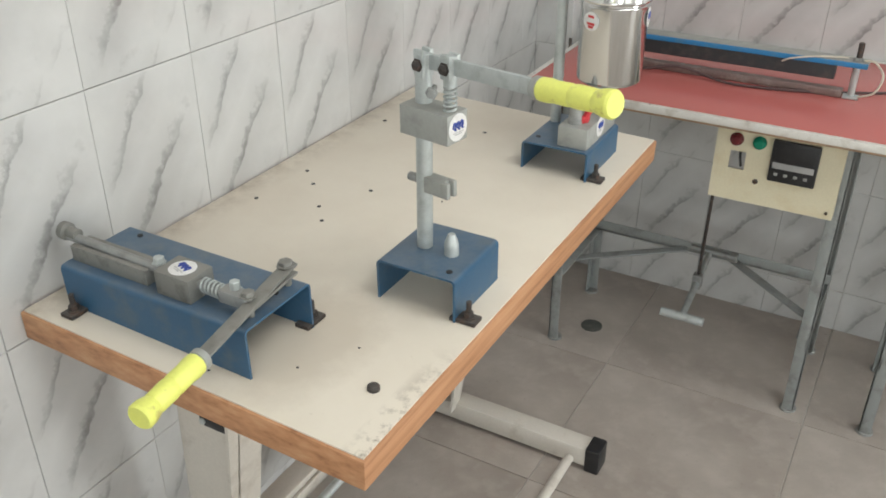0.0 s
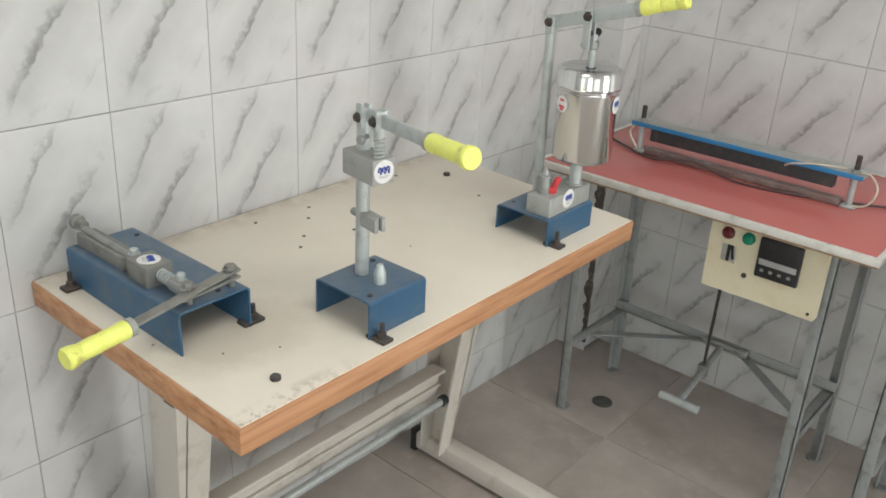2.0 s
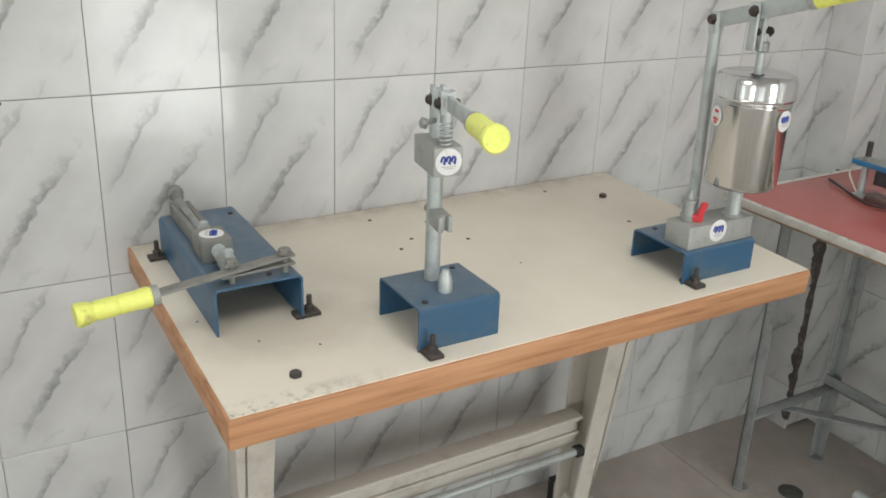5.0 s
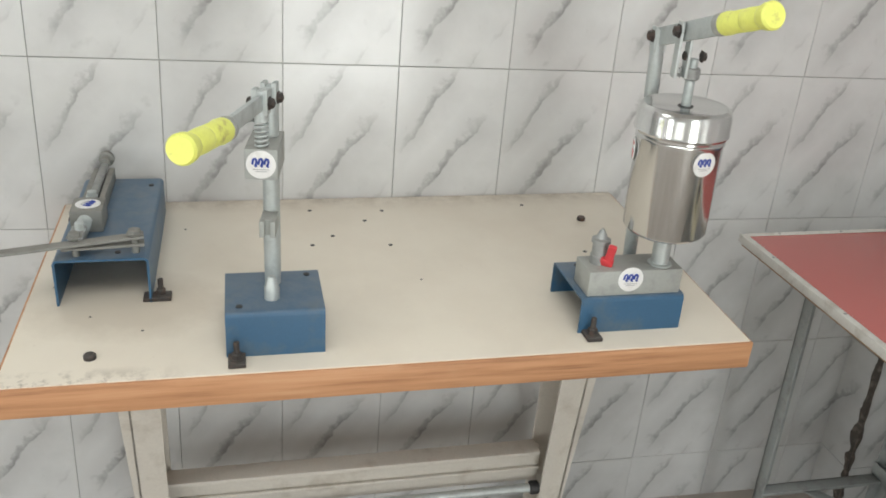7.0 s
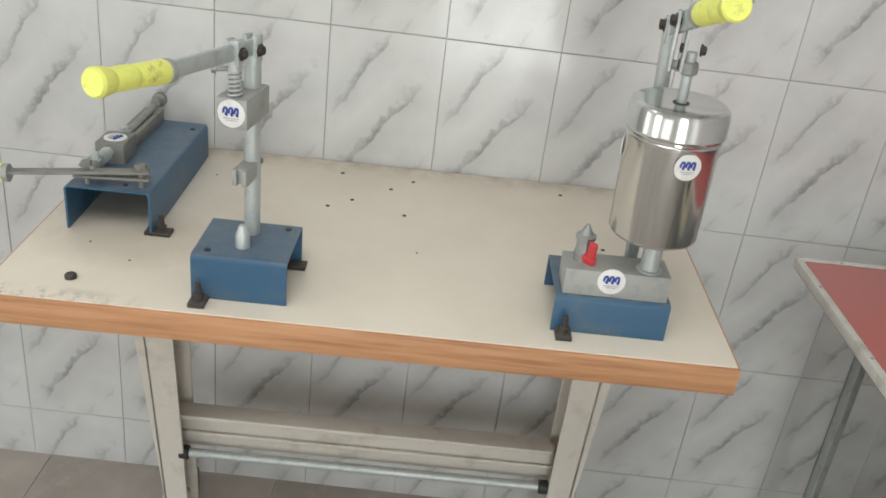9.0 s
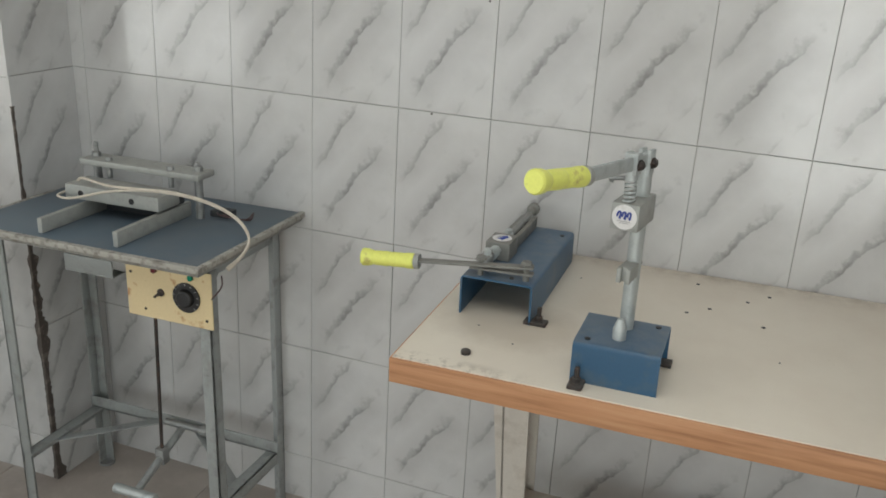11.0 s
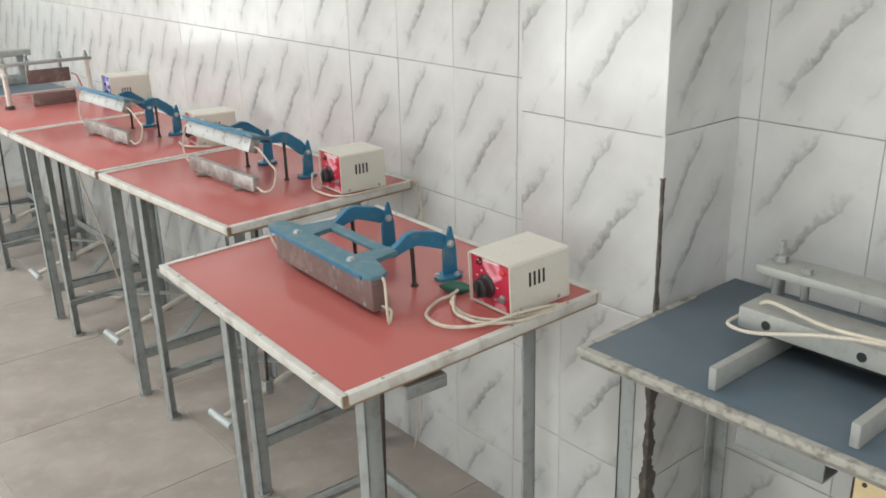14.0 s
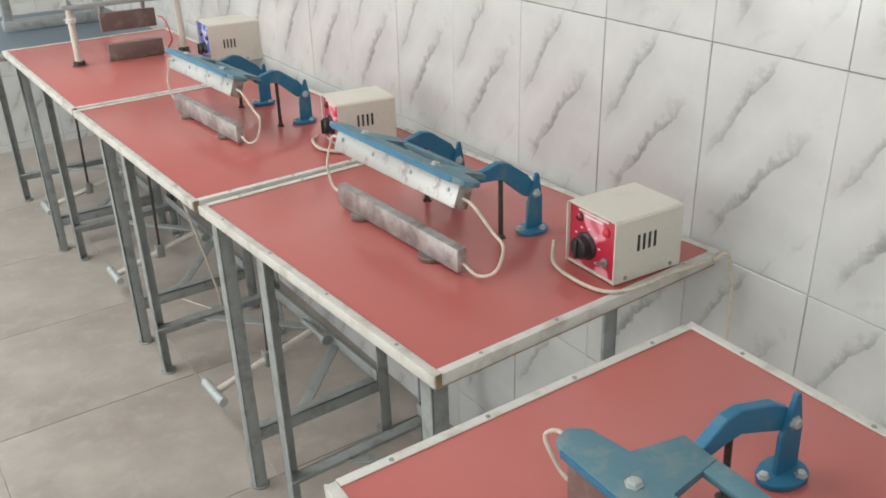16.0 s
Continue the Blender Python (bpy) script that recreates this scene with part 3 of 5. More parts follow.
def lay_tiles():
    tiled(wall_a, pose(0, 0, 0, 0, 0, 90), -0.465, 2.315, 0.0, 1.053, fall=0.0155)
    tiled(wall_c, pose(0, 0, 0, 0, 0, 90), YD - 0.03, -0.705, -1.34, 1.058, fall=0.0185)
    tiled(pillar_a, pose(0.195, 0, 0, 0, 0, 90), -0.735, -0.435, -0.635, 1.0465, fall=0.02, stepped=True)
    tiled(pillar_a, pose(0, -0.435, 0, 0, 0, 180), -0.195, 0.0, -0.2, 1.063, fall=-0.03, stepped=True)
    tiled(pillar_b, pose(0, 2.285, 0, 0, 0, 0), 0.0, 0.105, -0.095, 1.019, fall=0.015, stepped=True)
    tiled(pillar_b, pose(0.105, 0, 0, 0, 0, 90), 2.285, YB, 2.285, 1.02)
    tiled(wall_b, pose(0, YB, 0, 0, 0, 0), 0.08, XF, 0.325, 1.025, fall=0.015)
    tiled(wall_d, pose(0, YD, 0, 0, 0, 180), -XF, 0.0, 0.0, 1.05, hole=(-SOUTH[1], -SOUTH[0], SOUTH[2], SOUTH[3]))


def broken_edge(wall, x, y, sy, z0, z1, seed):
    """A ragged gap of dark mortar where the grout of an outer corner has broken away; sy: the way the second face looks."""
    rng = random.Random(seed)
    bm = bm_new()
    rows, z = [], z0
    while z < z1:
        n = noise.noise((z * 9.0, seed * 3.1, 0.0)) + 0.6 * noise.noise((z * 31.0, seed, 4.0))
        w = (0.010 if z < 0.64 else 0.004) + (0.03 if z < 0.64 else 0.014) * max(0.0, n + 0.1) + (0.006 if z < 0.64 else 0.002) * rng.random()
        w2 = 0.0015 + 0.5 * max(0.0, w - 0.004) + rng.uniform(0, 0.001)
        p = 0.0011
        rows.append([bm.verts.new(q) for q in ((x - w - 0.002, y - 0.004 * sy, z), (x - w, y + p * sy, z), (x + 0.0002, y + p * sy, z), (x + p, y - 0.0002 * sy, z), (x + p, y - w2 * sy, z), (x - 0.004, y - (w2 + 0.002) * sy, z))])
        z += rng.uniform(0.004, 0.014)
    for p, q in zip(rows, rows[1:]):
        for k in range(5):
            bm.faces.new((p[k], p[k + 1], q[k + 1], q[k]))
    return part("broken_grout", bm, MORTAR, wall, "ragged dark gap in the grout", False)


# floor tiles
_floor_tile = {}


def floor_tiles():
    n = 0.5
    for i in range(-2, 8):
        for j in range(-5, 11):
            x0, y0 = -0.09 + n * i, -2.58 + n * j
            a0, a1, b0, b1 = max(x0, -0.004), min(x0 + n, XF), max(y0, YD), min(y0 + n, YB)
            if a1 - a0 < 0.02 or b1 - b0 < 0.02:
                continue
            key = (round(a1 - a0, 3), round(b1 - b0, 3))
            if key not in _floor_tile:
                t = box(bm_new(), 0.001, key[0] - 0.001, 0.001, key[1] - 0.001, -0.02, 0, 0.0008, None, 1)
                me = bpy.data.meshes.new("floor_tile")
                t.to_mesh(me)
                t.free()
                me.materials.append(FLOORTILE)
                _floor_tile[key] = me
            ob = new("floor_tile", _floor_tile[key])
            ob.parent = floor
            ob.location = (a0, b0, random.uniform(-0.0004, 0.0))


FLOORTILE = FLOOR

# ---- shared parts of the machines ----


def grip(parent, p0, p1, collar=True):
    """A ribbed yellow bar-end grip from p0 to p1, with its steel collar."""
    p0 = Vector(p0) + (Vector(p1) - Vector(p0)) * 0.06
    n = (Vector(p1) - Vector(p0)).length
    prof = [(0, 0.0125), (0.002, 0.0148), (n * 0.12, 0.0152), (n * 0.2, 0.0140), (n * 0.42, 0.0142), (n * 0.45, 0.0130), (n * 0.48, 0.0142), (n * 0.52, 0.0146), (n * 0.74, 0.0140), (n * 0.77, 0.0128), (n * 0.8, 0.0146), (n * 0.88, 0.0168), (n * 0.97, 0.0172), (n, 0.0150), (n, 0.012), (n - 0.0015, 0.0)]
    prof = [(a, r * 0.9) for a, r in prof]
    g = part("grip", lathe(bm_new(), p0, p1, prof, 28), YELLOW, parent, "bright yellow ribbed plastic grip")
    if collar:
        d = (Vector(p1) - Vector(p0)).normalized()
        part("collar", lathe(bm_new(), Vector(p0) - d * 0.009, p0, [(0, 0.011), (0.0005, 0.0132), (0.0085, 0.0132), (0.0095, 0.0122)], 24), CASTGREY, parent)
    return g


def channel(parent, o, x0, x1, y0, y1, z0, z1, open_along="x", t=0.0032):
    """An upside-down folded sheet channel, open at the two ends of one axis; its feet stand on the sloping bench."""
    r = 0.007
    lo, hi = (y0, y1) if open_along == "x" else (x0, x1)

    def arc(cx, cz, rad, a0, a1):
        return [(cx + rad * math.cos(radians(a0 + (a1 - a0) * k / 4)), cz + rad * math.sin(radians(a0 + (a1 - a0) * k / 4))) for k in range(5)]
    outer = [(lo, z0)] + arc(lo + r, z1 - r, r, 180, 90) + arc(hi - r, z1 - r, r, 90, 0) + [(hi, z0)]
    inner = [(hi - t, z0)] + arc(hi - r, z1 - r, r - t, 0, 90) + arc(lo + r, z1 - r, r - t, 90, 180) + [(lo + t, z0)]
    bm = bm_new()
    if open_along == "x":
        prism(bm, outer + inner, x0, x1, "x")
    else:
        prism(bm, outer + inner, y0, y1, "y")
    for v in bm.verts:
        if v.co.z < z0 + 0.001:
            v.co.z = bench_z(v.co.x + o.x) - o.z
    return part("base_channel", bm, BLUE, parent, "blue painted folded steel channel")


def lug(parent, x, y, z, turn, nut=True):
    """A dark iron holding-down lug with its bolt."""
    m = pose(x, y, z, 0, 0, turn)
    bm = box(bm_new(), -0.012, 0.026, -0.011, 0.011, 0, 0.006, 0.001, m)
    l = part("holding_lug", bm, DARKRUST, parent, "dark rusty iron lug")
    if nut:
        b = bm_new()
        p = m @ Vector((0.012, 0, 0.006))
        bolt(b, p, 0.007, 0.008, shank=0.017)
        part("lug_bolt", b, DARKRUST, l)
    return l


def logo(parent, centre, normal, r):
    """A round white sticker with a dark blue emblem drawn as plain strokes."""
    c, n = Vector(centre), Vector(normal).normalized()
    side = Vector((0, 0, 1)).cross(n)
    if side.length < 0.1:
        side = Vector((0.94, -0.34, 0))
    side.normalize()
    up = n.cross(side)
    s = part("sticker", lathe(bm_new(), c, c + n, [(0, r), (0.0006, r), (0.0007, r * 0.98)], 32), PAPER, parent, "round white sticker with a blue emblem")
    bm = bm_new()
    for k in range(3):
        o = (k - 1) * 0.40 * r
        pts = [c + n * 0.0008 + side * (o + a * r) + up * (b * r) for a, b in ((-0.18, 0.02), (-0.10, 0.36), (0.06, 0.38), (0.10, 0.16), (0.02, -0.08), (0.14, -0.1))]
        tube(bm, pts, 0.085 * r, 6, 4)
    part("emblem", bm, INK, s, "dark blue emblem")
    bm = bm_new()
    for k in range(2):
        w = (0.55, 0.36)[k] * r
        q = c + n * 0.0009 + up * (-0.34 - 0.14 * k) * r
        bar(bm, q - side * w, q + side * w, 0.0006, 0.045 * r, up, 0)
    part("lettering_bar", bm, GREYMARK, s)
    return s


# ---- the cream bench ----
TA = 0.773


def hexa(bm, v):
    """A block from its four lower and four upper corners."""
    q = [bm.verts.new(p) for p in v]
    for f in ((3, 2, 1, 0), (4, 5, 6, 7), (0, 1, 5, 4), (1, 2, 6, 5), (2, 3, 7, 6), (3, 0, 4, 7)):
        bm.faces.new([q[i] for i in f])
    return bm


FALL = 0.028     # the bench top rises this much per metre towards the wall


def bench_z(x):
    return 0.7765 + (0.5485 - x) * FALL


def cream_bench():
    b = thing("workbench", (0.275, 1.128, 0), "cream laminate workbench with thick wooden edge on cream metal legs", "workbench")
    hx, hy = 0.2735, 0.501
    lean = Matrix.Translation((hx, 0, TA + 0.0035)) @ Matrix.Rotation(math.atan(FALL), 4, "Y") @ Matrix.Translation((-hx, 0, -TA))
    on_top = [part("top_board", box(bm_new(), -hx, hx, -hy, hy, TA - 0.044, TA - 0.002, 0.002), WOOD, b, "thick board with bare orange-brown wood edge")]
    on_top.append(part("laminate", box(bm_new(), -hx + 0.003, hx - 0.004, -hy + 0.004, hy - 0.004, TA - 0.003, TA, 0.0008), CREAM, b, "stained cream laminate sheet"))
    bm = bm_new()
    for x, y in ((0.056, 1.040), (0.064, 1.167), (0.104, 1.131), (0.161, 1.070), (0.193, 1.034), (0.201, 1.161), (0.055, 1.431), (0.251, 1.483)):
        rod(bm, (x - 0.274, y - 1.128, TA - 0.002), (x - 0.274, y - 1.128, TA + 0.0005), 0.0036, 10, 0)
    for x, y in ((0.388, 0.719), (0.43, 0.79), (0.30, 0.66), (0.118, 0.832), (0.323, 1.189)):
        rod(bm, (x - 0.274, y - 1.128, TA - 0.002), (x - 0.274, y - 1.128, TA + 0.0004), 0.0018, 8, 0)
    on_top.append(tagged(part("screw_hole", bm, BLACK, b, "dark drilled screw holes"), kind="stuff"))
    for x, y, r in ((0.49, 0.732, 0.0078), (0.126, 1.522, 0.0075)):
        on_top.append(part("bolt_head", lathe(bm_new(), (x - 0.274, y - 1.128, TA - 0.001), (x - 0.274, y - 1.128, TA + 1), [(0, r), (0.006, r), (0.0075, r * 0.8)], 18), DARKRUST, b, "dark round bolt head"))
    for ob in on_top:
        ob.matrix_basis = lean
    for y, s in ((-0.394, 1), (0.399, -1)):
        # folded upright, wider at its foot
        bm = bm_new()
        top = TA - 0.036
        prism(bm, [(-0.165, 0.05), (-0.10, 0.05), (0.0, top), (-0.125, top)], y - 0.003, y + 0.003, "y", 0.001)
        hexa(bm, [(-0.106, y, 0.05), (-0.10, y, 0.05), (-0.10, y + 0.042 * s, 0.05), (-0.106, y + 0.042 * s, 0.05), (-0.006, y - 0.026 * s, top), (0.0, y - 0.026 * s, top), (0.0, y + 0.052 * s, top), (-0.006, y + 0.052 * s, top)])
        prism(bm, [(-0.165, 0.05), (-0.159, 0.05), (-0.119, top), (-0.125, top)], min(y, y + 0.045 * s), max(y, y + 0.045 * s), "y", 0.001)
        leg = part("upright", bm, LEGCREAM, b)
        if s > 0:
            # slot with two bolts near the top of the leg
            part("slot", box(bm_new(), -0.088, -0.022, y - 0.0042, y - 0.0028, 0.598, 0.612, 0.0004), BLACK, leg, "dark slot")
            for q in (-0.082, -0.030):
                part("slot_bolt", rod(bm_new(), (q, y - 0.007, 0.606), (q, y - 0.003, 0.606), 0.0055, 12), ZINC, leg)
        fz = floor_z(1.128 + y)
        part("floor_beam", box(bm_new(), -0.2, 0.235, y - 0.02, y + 0.03, fz + 0.01, fz + 0.06, 0.006), LEGCREAM, b)
        for x in (-0.205, 0.235):
            part("end_cap", box(bm_new(), x - 0.004 if x > 0 else x - 0.012, x + 0.03 if x > 0 else x + 0.008, y - 0.022, y + 0.032, fz - 0.001, fz + 0.064, 0.004), BLACK, b, "black rubber end cap")
    part("cross_brace", box(bm_new(), -0.128, -0.112, -0.375, 0.36, 0.232, 0.312, 0.003), LEGCREAM, b)
    part("brace_rib", box(bm_new(), -0.1118, -0.104, -0.375, 0.36, 0.262, 0.27, 0.002), LEGCREAM, b)
    part("brace_flange", box(bm_new(), -0.128, -0.085, -0.375, 0.35, 0.3122, 0.322, 0.003), LEGCREAM, b)
    part("brace_rod", rod(bm_new(), (-0.085, -0.36, 0.235), (-0.085, 0.34, 0.235), 0.009), ZINC, b)
    for y in (-0.36, 0.335):
        part("rod_knob", rod(bm_new(), (-0.085, y, 0.235), (-0.085, y + 0.02, 0.235), 0.014, 14, 0.003), BLACK, b)
    part("foot_tube", rod(bm_new(), (0.205, -0.37, 0.068), (0.205, 0.35, 0.055), 0.011), LEGCREAM, b)
    return b


cream_bench()


def hand_clamp():
    """The lying toggle clamp on its long channel."""
    o = Vector((0.21, 0.735, TA))
    c = thing("toggle_clamp", o, "lying toggle clamp on a blue channel with yellow grip", "hand clamp")

    def L(x, y, z):
        return Vector((x, y, z - 0.012)) - o
    x0, x1, y0, y1, z1 = 0.045 - o.x, 0.356 - o.x, 0.672 - o.y, 0.797 - o.y, 0.851 - TA
    channel(c, o, x0, x1, y0, y1, 0, z1, "x")
    lug(c, 0.345 - o.x, y1, bench_z(0.345) - TA, 90)
    lug(c, 0.07 - o.x, y0, bench_z(0.07) - TA, -90)
    zt = 0.851
    part("block", box(bm_new(), 0.207 - o.x, 0.263 - o.x, 0.684 - o.y, 0.728 - o.y, z1, 0.884 - TA, 0.0015), CLAMPGREY, c, "grey cast guide block")
    logo(c, L(0.235, 0.706, 0.896), (0, 0, 1), 0.0175)
    bm = bm_new()
    prism(bm, [(0.690 - o.y, z1), (0.722 - o.y, z1), (0.722 - o.y, z1 + 0.022), (0.714 - o.y, z1 + 0.022), (0.706 - o.y, z1 + 0.008), (0.698 - o.y, z1 + 0.022), (0.690 - o.y, z1 + 0.022)], 0.05 - o.x, 0.185 - o.x, "x", 0.0008)
    part("vee_rail", bm, CLAMPGREY, c, "grooved steel rail")
    part("plunger", rod(bm_new(), L(0.03, 0.706, 0.887), L(0.335, 0.703, 0.882), 0.0062), STEEL, c)
    part("end_stop", lathe(bm_new(), L(0.018, 0.707, 0.892), L(1.0, 0.707, 0.892), [(0, 0.008), (0.002, 0.0125), (0.011, 0.0125), (0.013, 0.008), (0.03, 0.008)], 14), CLAMPGREY, c)
    part("return_spring", spring(bm_new(), L(0.268, 0.705, 0.883), L(0.305, 0.704, 0.882), 0.0088, 6), ZINC, c)
    part("fork", box(bm_new(), 0.300 - o.x, 0.342 - o.x, 0.693 - o.y, 0.713 - o.y, 0.862 - TA, 0.880 - TA, 0.003), STEEL, c)
    piv, lnk, st, tip = L(0.335, 0.779, 0.882), L(0.341, 0.702, 0.882), L(0.362, 0.597, 0.876), L(0.372, 0.498, 0.872)
    for dz, nm in ((0.006, "lever_bar"), (-0.006, "lever_bar")):
        a, b = piv + Vector((-0.001, 0.012, dz)), lnk + Vector((0.002, -0.018, dz)) if dz < 0 else st + Vector((0, 0, 0.002))
        part(nm, bar(bm_new(), a, b, 0.018, 0.004), CLAMPGREY, c)
    for p, r in ((piv, 0.009), (lnk, 0.008)):
        bm = bm_new()
        rod(bm, p - Vector((0, 0, 0.022)), p + Vector((0, 0, 0.012)), r * 0.6)
        bolt(bm, p + Vector((0, 0, 0.009)), r, 0.006)
        part("pivot_bolt", bm, CLAMPGREY, c)
    bm = bm_new()
    bolt(bm, L(0.318, 0.706, 0.890), 0.0065, 0.012)
    part("thumb_screw", bm, ZINC, c)
    bm = bm_new()
    bolt(bm, L(0.195, 0.706, 0.892), 0.007, 0.008)
    part("lock_screw", bm, ZINC, c)
    for x, y in ((0.335, 0.755), (0.078, 0.78)):
        bm = bm_new()
        rod(bm, L(x, y, 0.8625), L(x, y, 0.8645), 0.004, 10, 0)
        part("screw_head", bm, BLACK, c)
    grip(c, st, tip)
    return c


def upright_press():
    """The small snap press with its lever pointing at the room."""
    o = Vector((0.462, 0.962, TA))
    c = thing("lever_press", o, "small upright lever press, blue base, yellow grip", "lever press")

    def L(x, y, z):
        return Vector((x, y, z)) - o
    z1 = 0.841 - TA
    channel(c, o, 0.388 - o.x, 0.508 - o.x, 0.899 - o.y, 1.025 - o.y, 0, z1, "y")
    lug(c, 0.510 - o.x, 0.912 - o.y, bench_z(0.510) - TA, 0)
    lug(c, 0.402 - o.x, 1.008 - o.y, bench_z(0.402) - TA, 90, False)
    part("column", rod(bm_new(), L(0.427, 0.962, 0.841), L(0.429, 0.963, 1.112), 0.0108, 24), ZINC, c, "zinc plated round column")
    bm = box(bm_new(), -0.020, 0.057, -0.020, 0.020, 1.010 - TA, 1.049 - TA, 0.0015, Matrix.Translation(L(0.428, 0.958, TA)) @ pose(0, 0, 0, 0, 0, -9))
    part("head_block", bm, CASTGREY, c, "grey steel head block")
    nrm = (math.cos(radians(9)), -math.sin(radians(9)), 0)
    logo(c, L(0.428, 0.958, 1.030) + Vector(nrm) * 0.0572, nrm, 0.0178)
    part("plunger", rod(bm_new(), L(0.473, 0.951, 1.080), L(0.473, 0.951, 1.118), 0.0085), ZINC, c)
    part("return_spring", spring(bm_new(), L(0.473, 0.951, 1.049), L(0.473, 0.951, 1.084), 0.0076, 6), ZINC, c)
    st, tip, back = L(0.603, 0.912, 1.112), L(0.706, 0.872, 1.124), L(0.422, 0.968, 1.101)
    part("lever_bar", bar(bm_new(), back, st, 0.006, 0.0195), ZINC, c)
    d = (st - back).normalized()
    s = d.cross(Vector((0, 0, 1)))
    for p, h in ((L(0.429, 0.963, 1.098), 0.034), (L(0.473, 0.951, 1.103), 0.030)):
        for k in (-1, 1):
            part("fork_cheek", bar(bm_new(), p + s * 0.0068 * k - Vector((0, 0, h * 0.45)), p + s * 0.0068 * k + Vector((0, 0, h * 0.55)), 0.016, 0.006, s), ZINC, c)
        bm = bm_new()
        rod(bm, p - s * 0.017, p + s * 0.017, 0.004)
        bolt(bm, p + s * 0.010, 0.0065, 0.005, s)
        bolt(bm, p - s * 0.010, 0.0065, 0.005, -s)
        part("pivot_bolt", bm, DARKRUST, c)
    bm = bm_new()
    rod(bm, L(0.455, 0.945, 1.078), L(0.462, 0.925, 1.078), 0.0035)
    bolt(bm, L(0.462, 0.925, 1.078), 0.006, 0.005, (0.3, -0.95, 0))
    part("thumb_screw", bm, STEEL, c)
    m = Matrix.Translation(L(0.428, 0.962, 0.94)) @ pose(0, 0, 0, 0, 0, -9)
    bm = box(bm_new(), 0.006, 0.038, -0.010, 0.010, -0.012, 0.010, 0.0015, m)
    box(bm, 0.034, 0.046, -0.010, -0.0035, -0.012, 0.010, 0.001, m)
    box(bm, 0.034, 0.046, 0.0035, 0.010, -0.012, 0.010, 0.001, m)
    part("guide_jaw", bm, CASTGREY, c, "grey slotted guide jaw")
    part("jaw_screw", rod(bm_new(), m @ Vector((-0.026, 0, 0)), m @ Vector((-0.008, 0, 0)), 0.006), STEEL, c)
    part("cone_anvil", lathe(bm_new(), L(0.470, 0.959, 0.841), L(0.470, 0.959, 2), [(0, 0.010), (0.016, 0.010), (0.018, 0.0095), (0.031, 0.005), (0.033, 0.0)], 20), ZINC, c)
    for x, y in ((0.490, 0.917), (0.406, 1.008)):
        bm = bm_new()
        rod(bm, L(x, y, 0.8405), L(x, y, 0.8420), 0.0045, 12, 0)
        part("screw_hole", bm, BLACK, c)
    grip(c, st, tip)
    return c


